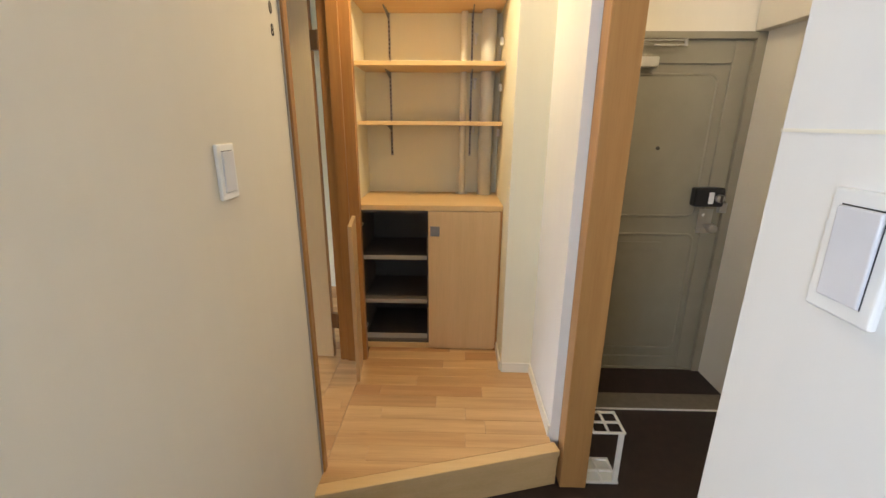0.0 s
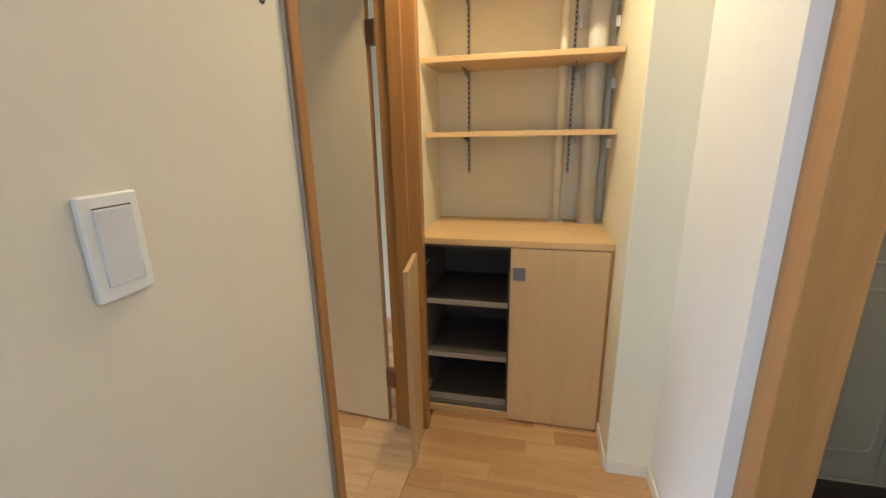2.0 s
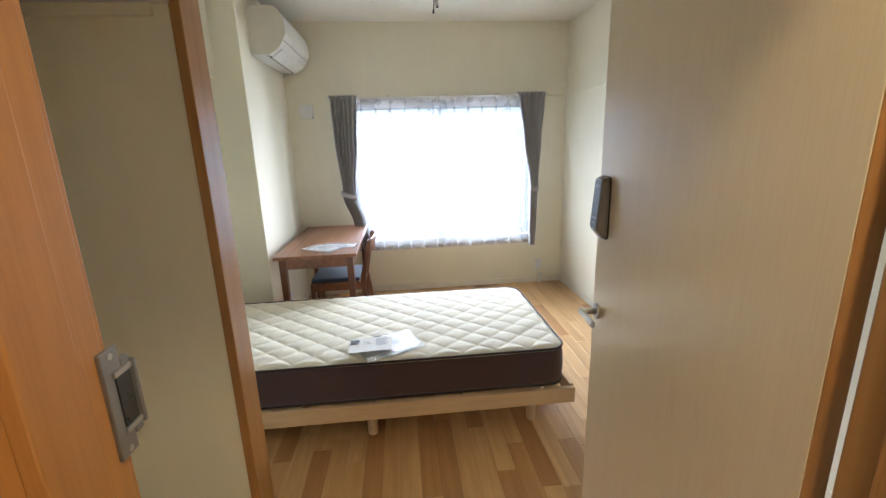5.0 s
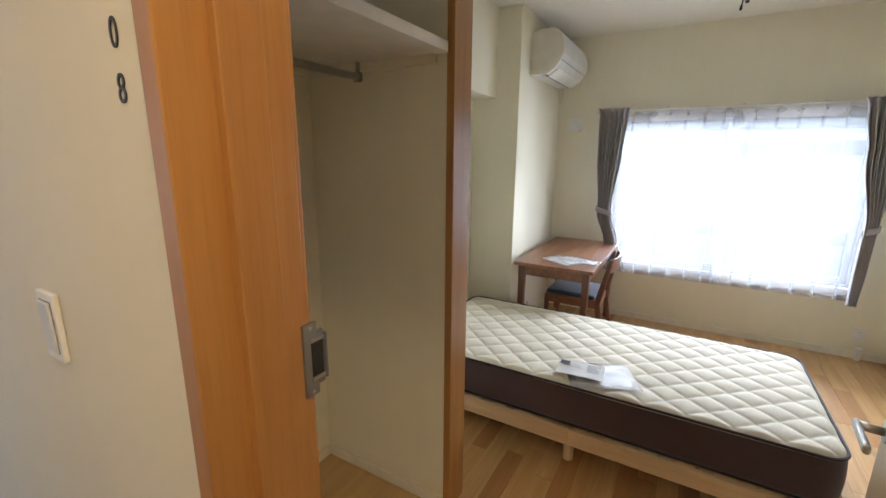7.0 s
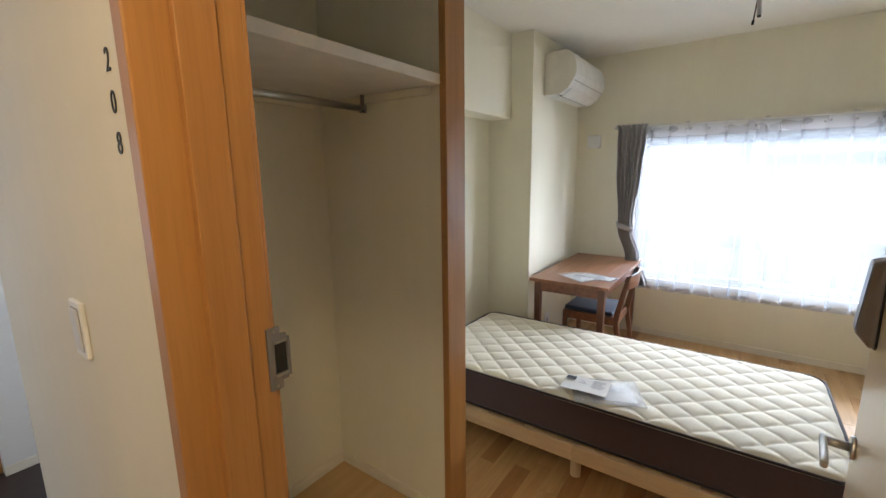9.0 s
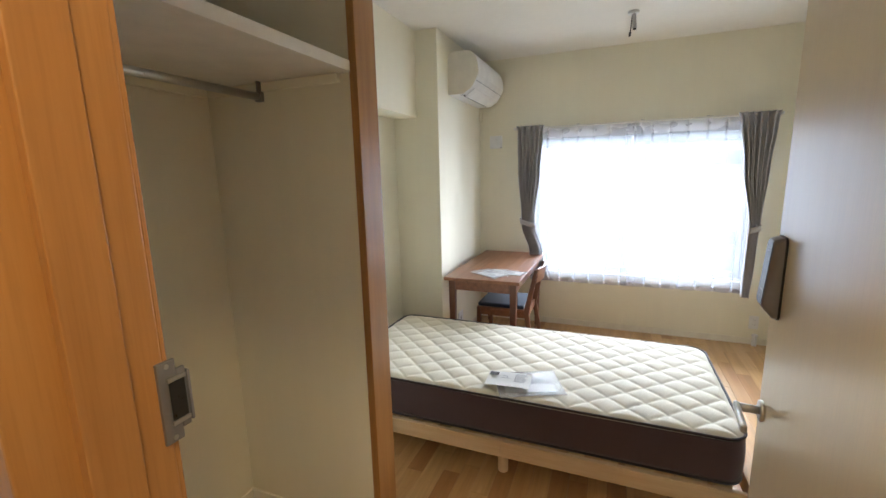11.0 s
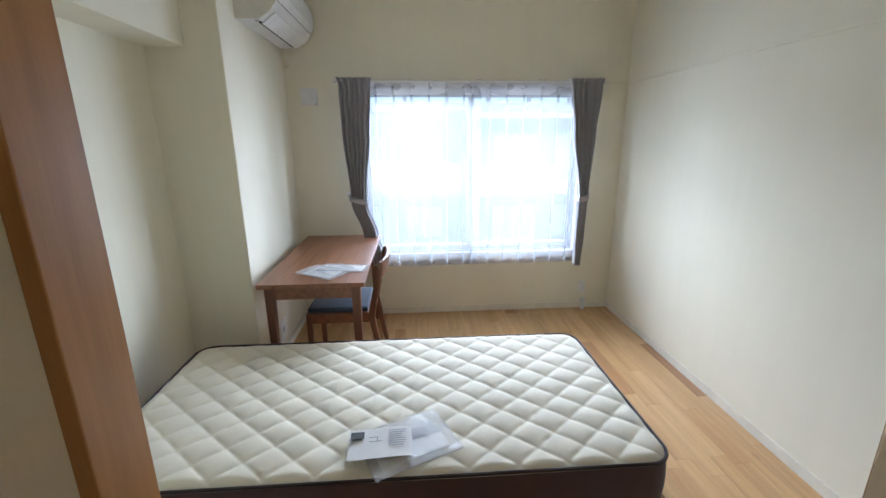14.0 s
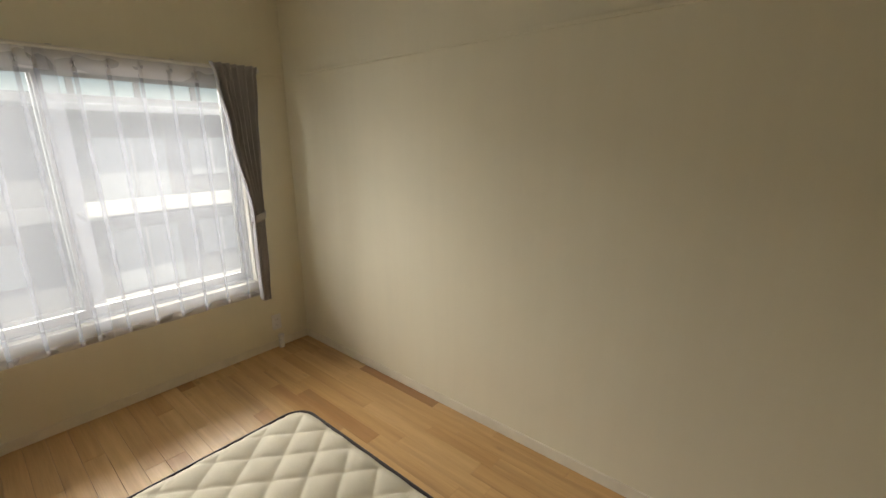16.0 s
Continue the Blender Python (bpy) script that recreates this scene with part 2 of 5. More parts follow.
Z_D = 2.07

# floors: sub-floor under the planks, dark vinyl of the lower floor
setting("floor_room_base", joined(slab((X_W - 0.1, 0.3, -0.30), (X_R, Y_N + 0.1, -0.012)), slab((X_R, Y_D0 - 0.02, -0.30), (X_H - 0.05, 2.5, -0.012))), M_JOINT, "dark sub-floor seen in the plank joints")
setting("floor_hall_base", prism([(X_H, 1.46), (0.96, 1.722), (0.96, 3.2), (X_H - 0.055, 3.2)], 2, -0.30, -0.012), M_JOINT, "dark sub-floor under the hall planks")
setting("floor_closet", slab((-1.175, 0.53, -0.2), (X_R + 0.005, 1.265, 0.004)), M_PLY, "plain plywood closet floor")
setting("floor_lower", slab((-2.4, -2.3, -0.35), (2.3, 2.9, Z_LOW)), M_LINO, "dark brown vinyl floor of kitchen and entrance")

# walls of the bedroom
setting("wall_north", slab((X_W - 0.15, Y_N, -0.05), (X_R, Y_N + 0.12, 2.8)), M_WALL, "cream wallpapered wall with a picture rail")
WY0, WY1, WZ0, WZ1 = 1.39, 3.25, 0.545, 1.94
west = joined(slab((X_W - 0.15, 0.3, -0.05), (X_W, WY0, 2.8)), slab((X_W - 0.15, WY1, -0.05), (X_W, Y_N, 2.8)),
              slab((X_W - 0.15, WY0, -0.05), (X_W, WY1, WZ0)), slab((X_W - 0.15, WY0, WZ1), (X_W, WY1, 2.8)))
setting("wall_west", west, M_WALL, "cream wallpapered wall with a wide window")
setting("wall_south", slab((-3.02, 0.30, -0.05), (-1.28, 0.44, 2.8)), M_WALL, "cream wallpapered wall behind the bed's head")
setting("wall_pillar", slab((X_W - 0.02, 0.30, -0.05), (-3.0, 0.83, 2.8), 0.006), M_WALL, "wallpapered concrete pillar beside the desk")
setting("wall_beam", slab((-3.0, 0.44, 2.012), (-1.285, 0.645, 2.8), 0.004), M_WALL, "wallpapered beam under the ceiling")
setting("wall_closet_side", slab((-1.285, 0.44, 0.0), (-1.168, 1.25, 2.8)), M_WALL, "cream partition between closet and bed")
setting("wall_closet_back", slab((-1.168, 0.43, -0.05), (X_R, 0.545, 2.8)), M_WALL, "cream back wall of the closet")
setting("wall_hall_west", joined(slab((X_R, 0.30, -0.3), (X_H, Y_D0 - 0.035, 2.8)), slab((X_R, Y_D0 - 0.035, Z_D + 0.05), (X_H, Y_D1 + 0.05, 2.8))), M_WALL_HALL_DIM, "cream wallpapered hall wall with a house number")
setting("wall_niche_west", slab((X_R, Y_D1 + 0.05, -0.05), (-0.082, 3.72, 2.8)), M_WALL_NICHE, "cream side wall of the shelf niche")
setting("wall_niche_back", slab((-0.082, 3.06, -0.05), (0.79, 3.2, 2.8)), M_WALL_NICHE, "cream back wall of the shelf niche")
setting("wall_pillar_hall", slab((0.787, 2.317, -0.25), (1.08, 3.2, 2.8), 0.004), M_WALL_NICHE, "cream wallpapered pillar beside the shelf niche")
setting("wall_partition", slab((0.960, 1.79, -0.25), (1.08, 2.316, 2.8)), M_WHITE_WALL, "white wallpapered partition beside the entrance")
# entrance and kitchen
setting("wall_entrance_east", slab((2.165, 0.58, -0.35), (2.3, 2.9, 2.8)), M_WALL_HALL_DIM, "cream entrance wall")
setting("wall_entrance_beam", slab((2.10, 0.70, 1.870), (2.165, 2.69, 2.8), 0.003), M_WALL_HALL_DIM, "cream bulkhead over the entrance wall")
setting("wall_entrance_north", joined(slab((1.08, 2.705, 1.870), (2.165, 2.9, 2.8)), slab((1.08, 2.705, -0.35), (1.20, 2.9, 1.870))), M_WALL_HALL_DIM, "cream wall above the steel door")
setting("wall_switch", slab((0.885, -0.9, -0.35), (1.005, 0.70, 2.8), 0.003), M_WHITE_WALL, "white wallpapered wall with a light switch")
setting("wall_switch_return", slab((1.005, 0.58, -0.35), (2.165, 0.699, 2.8)), M_WHITE_WALL, "white wall closing the entrance")
# out of view; this window opening is an assumption to admit daylight
kitchen = joined(slab((-2.4, -2.3, -0.35), (0.1, -2.16, 2.8)), slab((1.7, -2.3, -0.35), (2.3, -2.16, 2.8)),
                 slab((0.1, -2.3, -0.35), (1.7, -2.16, 0.75)), slab((0.1, -2.3, 1.95), (1.7, -2.16, 2.8)))
setting("wall_kitchen_south", kitchen, M_WHITE_WALL, "unseen white kitchen wall with an added window opening")
setting("wall_kitchen_west", slab((-2.4, -2.16, -0.35), (-2.28, 0.43, 2.8)), M_WHITE_WALL, "white kitchen wall")
setting("wall_kitchen_east", slab((2.165, -2.16, -0.35), (2.3, 0.58, 2.8)), M_WHITE_WALL, "white kitchen wall")
setting("wall_kitchen_north", slab((-2.28, 0.30, -0.35), (X_R, 0.425, 2.8)), M_WHITE_WALL, "white kitchen wall behind the closet")

setting("ceiling_room", slab((X_W - 0.15, 0.30, Z_CEIL), (X_R, Y_N + 0.12, Z_CEIL + 0.12)), M_CEIL, "pale cream papered ceiling")
setting("ceiling_hall", slab((X_H - 0.06, 0.43, Z_HALL), (2.3, 3.2, Z_HALL + 0.1)), M_CEIL, "pale hall ceiling")
setting("ceiling_kitchen", slab((-2.4, -2.3, Z_HALL), (2.3, 0.43, Z_HALL + 0.1)), M_CEIL, "pale kitchen ceiling")


def wpart(name, bm, mat, parent, label="", smooth=False):
    """As part(), for a bmesh built in world coordinates."""
    root = parent
    while root.parent:
        root = root.parent
    return part(name, put(bm, root.matrix_basis.inverted()), mat, parent, label, smooth)


def at(x, y, z):
    return Matrix.Translation((x, y, z))


# ---- trim of the setting ----
def baseboard(name, lo, hi):
    setting(name, slab(lo, hi, 0.002), M_BASE, "cream plastic skirting along the floor")


BB = 0.06
baseboard("baseboard_north", (X_W, Y_N - 0.009, 0.0), (X_R, Y_N, BB))
baseboard("baseboard_west", (X_W, 0.83, 0.0), (X_W + 0.009, Y_N - 0.009, BB))
baseboard("baseboard_pillar", (X_W + 0.009, 0.83, 0.0), (-2.991, 0.839, BB))
baseboard("baseboard_south", (-3.0, 0.44, 0.0), (-1.285, 0.449, BB))
baseboard("baseboard_closet", (-1.168, 0.545, 0.004), (-1.159, 1.25, BB))
baseboard("baseboard_closet_back", (-1.159, 0.545, 0.004), (X_R, 0.554, BB))
baseboard("baseboard_hall_pillar", (0.79, 2.308, 0.0), (0.948, 2.317, BB))
baseboard("baseboard_partition", (0.948, 1.79, 0.0), (0.957, 2.317, BB))
baseboard("baseboard_niche", (0.778, 2.33, 0.0), (0.787, 2.555, BB))
baseboard("baseboard_hall_west", (X_H, 0.30, Z_LOW), (X_H + 0.008, 1.44, Z_LOW + BB))
baseboard("baseboard_kitchen", (-2.28, -1.27, Z_LOW), (-0.07, -1.262, Z_LOW + BB))
KY = -1.27
# opening out of view, added only to hold the daylight panel
setting("wall_kitchen_inner", joined(slab((-2.28, KY - 0.13, -0.35), (-0.07, KY, 1.22)), slab((-2.28, KY - 0.13, 2.10), (-0.07, KY, 2.8)), slab((-2.28, KY - 0.13, 1.22), (-1.27, KY, 2.10)), slab((-0.20, KY - 0.13, 1.22), (-0.07, KY, 2.10))), M_WHITE_WALL, "white kitchen wall")
setting("trim_kitchen_post", slab((-0.07, KY - 0.13, Z_LOW), (0.02, KY - 0.06, 2.05), 0.003), M_JAMB, "brown wooden post at the kitchen wall's end")
baseboard("baseboard_entrance", (2.157, 0.70, Z_LOW), (2.165, 2.26, Z_LOW + BB))

setting("trim_picture_rail", joined(slab((-3.99, Y_N - 0.011, 1.974), (X_R, Y_N, 1.992), 0.003), slab((X_W, 3.40, 1.974), (X_W + 0.010, Y_N - 0.012, 1.992), 0.003)), M_WALL, "thin cream picture rail along the wall")
setting("trim_closet_end", slab((-1.292, 1.25, 0.0), (-1.158, 1.282, Z_CEIL), 0.003), M_JAMB, "stained wooden end board of the closet partition")
setting("trim_corner_bead", slab((X_H, Y_D0 - 0.046, 0.0), (X_H + 0.004, Y_D0 - 0.0342, Z_D + 0.05), 0.001), plain("pale_grey_bead", (0.36, 0.35, 0.34), 0.5), "pale grey corner bead beside the door frame")
setting("trim_wall_joint", slab((0.8835, -0.9, 1.382), (0.8855, 0.699, 1.386)), M_BASE, "horizontal joint of two wall coverings")

# room door frame: jambs with rebate, head and a stop
def door_frame():
    f = thing("door_frame", at(X_H, 2.0, 0), "reddish-brown stained wooden frame round the room door", "door frame", "", "structure")
    for name, ys, yc, inner in (("jamb", (Y_D0 - 0.034, Y_D0), (Y_D0 - 0.04, Y_D0 - 0.003), 1), ("jamb", (Y_D1, Y_D1 + 0.045), (Y_D1 + 0.005, Y_D1 + 0.05), -1)):
        y0, y1 = ys
        s = Y_D0 if inner > 0 else Y_D1
        j = wpart(name, slab((X_R - 0.012, y0, -0.0), (X_H + 0.012, y1, Z_D + 0.045), 0.003), M_JAMB, f)
        wpart("stop", slab((-0.128, min(s, s + inner * 0.016), 0.0), (-0.070, max(s, s + inner * 0.016), Z_D), 0.002), M_JAMB, j)
        if inner > 0:
            wpart("casing", slab((X_R - 0.020, yc[0] - 0.004, 0.0), (X_R - 0.012, yc[1], Z_D + 0.05), 0.002), M_JAMB, j)
    h = wpart("head", slab((X_R - 0.012, Y_D0, Z_D), (X_H + 0.012, Y_D1, Z_D + 0.045), 0.003), M_JAMB, f)
    wpart("stop", slab((-0.128, Y_D0, Z_D - 0.014), (-0.070, Y_D1, Z_D), 0.002), M_JAMB, h)
    k = wpart("strike_plate", joined(slab((-0.190, 1.583, 1.211), (-0.164, 1.589, 1.328), 0.0015), slab((-0.202, 1.584, 1.226), (-0.189, 1.590, 1.313), 0.002), slab((-0.205, 1.584, 1.232), (-0.201, 1.594, 1.307), 0.0015)), M_DULL, f, "brushed steel strike bracket on the jamb")
    wpart("slot", slab((-0.199, 1.5885, 1.242), (-0.177, 1.5905, 1.297), 0.001), M_BLACK, k)
    for z in (1.2355, 1.2975):
        wpart("slot_lip", slab((-0.201, 1.5885, z), (-0.175, 1.592, z + 0.006), 0.001), M_STEEL, k)
    for z in (1.218, 1.321):
        wpart("screw", rod((-0.177, 1.5885, z), (-0.177, 1.5900, z), 0.0035, n=10), M_STEEL, k)


door_frame()
setting("trim_entrance_post", slab((1.000, 1.70, Z_LOW), (1.118, 1.79, Z_HALL), 0.003), M_POST, "honey-coloured wooden post at the partition's end")

# the slanted step up to the hall
def step():
    a, b = Vector((X_H, 1.446)), Vector((0.985, 1.716))
    d = (b - a).normalized()
    n = Vector((-d.y, d.x))
    def strip(w0, w1, z0, z1, bev):
        pts = [a + n * w0, b + n * w0, b + n * w1, a + n * w1]
        return prism([tuple(p) for p in pts], 2, z0, z1, bev)
    s = thing("step_edge", at(0.45, 1.6, Z_LOW), "pale wooden nosing and riser of the hall step", "step", "", "structure")
    wpart("nosing", strip(-0.012, 0.045, -0.034, 0.001, 0.004), M_MAPLE, s)
    wpart("riser", strip(0.0, 0.03, -0.095, -0.036, 0.002), M_MAPLE, s)
    wpart("riser", strip(0.004, 0.03, Z_LOW, -0.097, 0.002), M_MAPLE, s)


step()
setting("floor_entrance_sill", slab((1.08, 2.262, Z_LOW), (2.165, 2.405, Z_LOW + 0.012), 0.003), M_STRIP, "grey stone sill strip across the entrance floor")
setting("trim_sill_edge", slab((1.08, 2.258, Z_LOW), (2.165, 2.262, Z_LOW + 0.010)), M_WHITE_METAL, "pale metal edge of the sill strip")


# ---- the room door ----
def room_door():
    hx, hy = -0.178, 2.418
    # local: x runs from the hinge along the leaf, y away from the hall side
    d = thing("room_door", at(hx, hy, 0.012) @ pose(0, 0, 0, 0, 0, 180 - 5.5), "open pale wooden flush door with a smart lock", "door")
    L, T = 0.868, 0.036
    leaf = part("leaf", slab((0.042, -T, 0.0), (L, 0.0, Z_D - 0.022), 0.0015), M_DOOR, d)
    part("edge_band", slab((L, -T + 0.001, 0.001), (L + 0.0015, -0.001, Z_D - 0.023)), M_JAMB, leaf)
    part("edge_band", slab((0.0402, -T + 0.001, 0.001), (0.0425, -0.001, Z_D - 0.023)), M_JAMB, leaf)
    for z in (0.20, 1.72):
        h = part("hinge", rod((0.0, 0.004, z), (0.0, 0.004, z + 0.09), 0.007, n=12, bev=0.001), M_BRONZE, d, "dark bronze butt hinge")
        part("hinge_leaf", slab((0.002, -0.026, z), (0.0400, 0.004, z + 0.09)), M_BRONZE, h)
    # smart lock, hall side; the leaf's hall side is y > 0 after the turn
    lx, lz = 0.817, 1.300
    def face_ring(w, za, zb, r, ya, yb, n=6):
        """Rounded outline in x and z, its depth running from ya at the bottom to yb at the top."""
        pts = []
        for cx, cz, a0 in ((w - r, zb - r, 0), (r - w, zb - r, 90), (r - w, za + r, 180), (w - r, za + r, 270)):
            for k in range(n + 1):
                a = math.radians(a0 + 90 * k / n)
                z = cz + r * math.sin(a)
                pts.append((lx + cx + r * math.cos(a), ya + (yb - ya) * (z - za) / (zb - za), z))
        return pts

    def loft(rings):
        bm = bmesh.new()
        rows = [[bm.verts.new(p) for p in ring] for ring in rings]
        for a, b in zip(rows, rows[1:]):
            for k in range(len(a)):
                bm.faces.new((a[k], a[(k + 1) % len(a)], b[(k + 1) % len(a)], b[k]))
        bm.faces.new(rows[0][::-1])
        bm.faces.new(rows[-1])
        bmesh.ops.recalc_face_normals(bm, faces=bm.faces)
        return bm

    lock = part("smart_lock", loft([face_ring(0.036, -0.094, 0.094, 0.016, 0.004, 0.004), face_ring(0.0355, -0.093, 0.0935, 0.016, 0.012, 0.010), face_ring(0.030, -0.068, 0.089, 0.012, 0.033, 0.022), face_ring(0.028, -0.064, 0.087, 0.010, 0.035, 0.024)]), plain("warm_grey_lock_metal", (0.24, 0.215, 0.20), 0.36, 0.75), d, "grey metal smart lock with a black panel")
    part("back_plate", loft([face_ring(0.0375, -0.096, 0.096, 0.017, 0.0, 0.0), face_ring(0.0375, -0.096, 0.096, 0.017, 0.0045, 0.0045)]), M_BLACK, lock)
    part("touch_panel", loft([face_ring(0.0262, -0.061, 0.085, 0.009, 0.0340, 0.0235), face_ring(0.0257, -0.0605, 0.0845, 0.009, 0.0358, 0.0252)]), M_BLACK, lock, "glossy black touch panel")
    for zz, w in ((0.068, 0.013), (0.062, 0.010), (-0.030, 0.020), (-0.046, 0.006)):
        part("print_bar", slab((lx - w, 0.0352 - (zz + 0.06) * 0.0727, zz), (lx + w, 0.0363 - (zz + 0.06) * 0.0727, zz + 0.0022)), M_GREYINK, lock)
    lock.location.z = lz
    hz, hx2 = 0.958, 0.828
    h = part("door_handle", rod((hx2, -0.001, hz), (hx2, 0.008, hz), 0.026, n=28, bev=0.002), M_STEEL, d, "brushed steel lever handle", True)
    part("neck", rod((hx2, 0.008, hz), (hx2, 0.058, hz), 0.0105, n=18), M_STEEL, h, "", True)
    part("lever", slab((hx2 - 0.112, 0.046, hz - 0.011), (hx2 + 0.013, 0.060, hz + 0.011), 0.0065, 4), M_STEEL, h)
    h2 = part("door_handle", rod((hx2, -T - 0.008, hz), (hx2, -T, hz), 0.026, n=28, bev=0.002), M_STEEL, d, "brushed steel lever handle", True)
    part("neck", rod((hx2, -T - 0.058, hz), (hx2, -T - 0.008, hz), 0.0105, n=18), M_STEEL, h2, "", True)
    part("lever", slab((hx2 - 0.112, -T - 0.060, hz - 0.011), (hx2 + 0.013, -T - 0.046, hz + 0.011), 0.005, 3), M_STEEL, h2)
    return d


room_door()


# ---- bedroom window, curtains ----
M_ALU = plain("silver_window_alloy", (0.55, 0.55, 0.54), 0.35, 0.9)
M_GLASS, _nt, _bs = nodes_of("window_glass")
_nt.nodes.remove(_bs)
_g = _nt.nodes.new("ShaderNodeBsdfGlossy")
_g.inputs["Roughness"].default_value = 0.02
_t = _nt.nodes.new("ShaderNodeBsdfTransparent")
_t.inputs[0].default_value = (0.94, 0.97, 0.96, 1)
_f = _nt.nodes.new("ShaderNodeFresnel")
_f.inputs[0].default_value = 1.45
_mx = _nt.nodes.new("ShaderNodeMixShader")
_nt.links.new(_f.outputs[0], _mx.inputs[0])
_nt.links.new(_t.outputs[0], _mx.inputs[1])
_nt.links.new(_g.outputs[0], _mx.inputs[2])
_nt.links.new(_mx.outputs[0], _nt.nodes["Material Output"].inputs[0])


def cloth_sheer(name, weave, cover):
    """Thin white voile: part of the light passes straight, part is scattered through."""
    m, nt, bs = nodes_of(name)
    nt.nodes.remove(bs)
    tr = nt.nodes.new("ShaderNodeBsdfTransparent")
    tr.inputs[0].default_value = (1, 1, 1, 1)
    tl = nt.nodes.new("ShaderNodeBsdfTranslucent")
    df = nt.nodes.new("ShaderNodeBsdfDiffuse")
    v = mapping(nt, (1, 1, 1))
    th = noise_tex(nt, v, 900, 2)
    for s in (tl, df):
        nt.links.new(ramp(nt, th, [(0.2, tint(weave, 0.93)), (0.8, tint(weave, 1.07))]), s.inputs[0])
    a = nt.nodes.new("ShaderNodeMixShader")
    a.inputs[0].default_value = 0.30
    nt.links.new(tl.outputs[0], a.inputs[1])
    nt.links.new(df.outputs[0], a.inputs[2])
    b = nt.nodes.new("ShaderNodeMixShader")
    b.inputs[0].default_value = cover
    nt.links.new(tr.outputs[0], b.inputs[1])
    nt.links.new(a.outputs[0], b.inputs[2])
    nt.links.new(b.outputs[0], nt.nodes["Material Output"].inputs[0])
    return m


def cloth(name, colour, scale=700, rough=0.9, sheen=0.25):
    m, nt, bs = nodes_of(name)
    v = mapping(nt, (1, 1, 1))
    th = noise_tex(nt, v, scale, 2)
    big = noise_tex(nt, v, 6, 3)
    c = ramp(nt, th, [(0.25, tint(colour, 0.82)), (0.75, tint(colour, 1.15))])
    nt.links.new(mix(nt, 0.3, c, ramp(nt, big, [(0.3, tint(colour, 0.88)), (0.7, tint(colour, 1.1))])), bs.inputs["Base Color"])
    bs.inputs["Roughness"].default_value = rough
    bs.inputs["Sheen Weight"].default_value = sheen
    bump(nt, bs, th, 0.4, 0.0006)
    return m


# white voile greyed in colour to dim the backlit window and its folds
M_SHEER = cloth_sheer("white_voile_greyed", (0.41, 0.43, 0.465), 0.40)
# doubled cloth, its colour lightened to carry the window's glow in heading and hem
M_SHEER_HEM = cloth_sheer("voile_folded_double_brightened", (0.80, 0.77, 0.77), 0.70)
M_DRAPE = cloth("grey_curtain_cloth", (0.47, 0.465, 0.485))
M_CUSHION = cloth("navy_cushion_cloth", (0.030, 0.050, 0.085), 500)
M_TICK = cloth("cream_mattress_cloth", (0.77, 0.715, 0.57), 520, 0.85)
M_SIDE = cloth("dark_brown_mattress_cloth", (0.075, 0.043, 0.047), 600)
M_PIPING = cloth("black_brown_piping", (0.030, 0.022, 0.022), 600)


def window():
    w = thing("window_1", at(X_W - 0.07, (WY0 + WY1) / 2, WZ0), "two-pane silver aluminium sliding window behind curtains", "window", "", "structure")
    x0, x1 = X_W - 0.125, X_W - 0.045
    fr = 0.03
    for lo, hi in (((x0, WY0, WZ0), (x1, WY1, WZ0 + fr)), ((x0, WY0, WZ1 - fr), (x1, WY1, WZ1)), ((x0, WY0, WZ0 + fr), (x1, WY0 + fr, WZ1 - fr)), ((x0, WY1 - fr, WZ0 + fr), (x1, WY1, WZ1 - fr))):
        wpart("window_frame", slab(lo, hi, 0.003), M_ALU, w)
    wpart("window_sill", slab((X_W - 0.044, WY0, WZ0), (X_W + 0.012, WY1, WZ0 + 0.018), 0.003), M_BASE, w)
    for lo, hi in (((X_W - 0.044, WY0, WZ0 + 0.018), (X_W + 0.006, WY0 + 0.018, WZ1)), ((X_W - 0.044, WY1 - 0.018, WZ0 + 0.018), (X_W + 0.006, WY1, WZ1)), ((X_W - 0.044, WY0 + 0.018, WZ1 - 0.018), (X_W + 0.006, WY1 - 0.018, WZ1))):
        wpart("lining", slab(lo, hi, 0.002), M_BASE, w)
    mid = 2.30
    for y0, y1, xs in ((WY0 + fr, mid + 0.025, x0 + 0.05), (mid - 0.025, WY1 - fr, x0 + 0.02)):
        st = 0.038
        z0, z1 = WZ0 + fr, WZ1 - fr
        sash = wpart("sash", slab((xs - 0.012, y0, z0), (xs + 0.012, y0 + st, z1), 0.002), M_ALU, w)
        wpart("stile", slab((xs - 0.012, y1 - st, z0), (xs + 0.012, y1, z1), 0.002), M_ALU, sash)
        wpart("rail", slab((xs - 0.012, y0 + st, z0), (xs + 0.012, y1 - st, z0 + 0.05), 0.002), M_ALU, sash)
        wpart("rail", slab((xs - 0.012, y0 + st, z1 - 0.035), (xs + 0.012, y1 - st, z1), 0.002), M_ALU, sash)
        g = wpart("pane", slab((xs - 0.002, y0 + st, z0 + 0.05), (xs + 0.002, y1 - st, z1 - 0.035)), M_GLASS, sash)
        g.visible_shadow = False
    wpart("guard_bar", slab((X_W - 0.165, 2.33, 1.715), (X_W - 0.150, WY1, 1.752), 0.003), M_ALU, w, "grey metal guard bar outside the pane")


window()


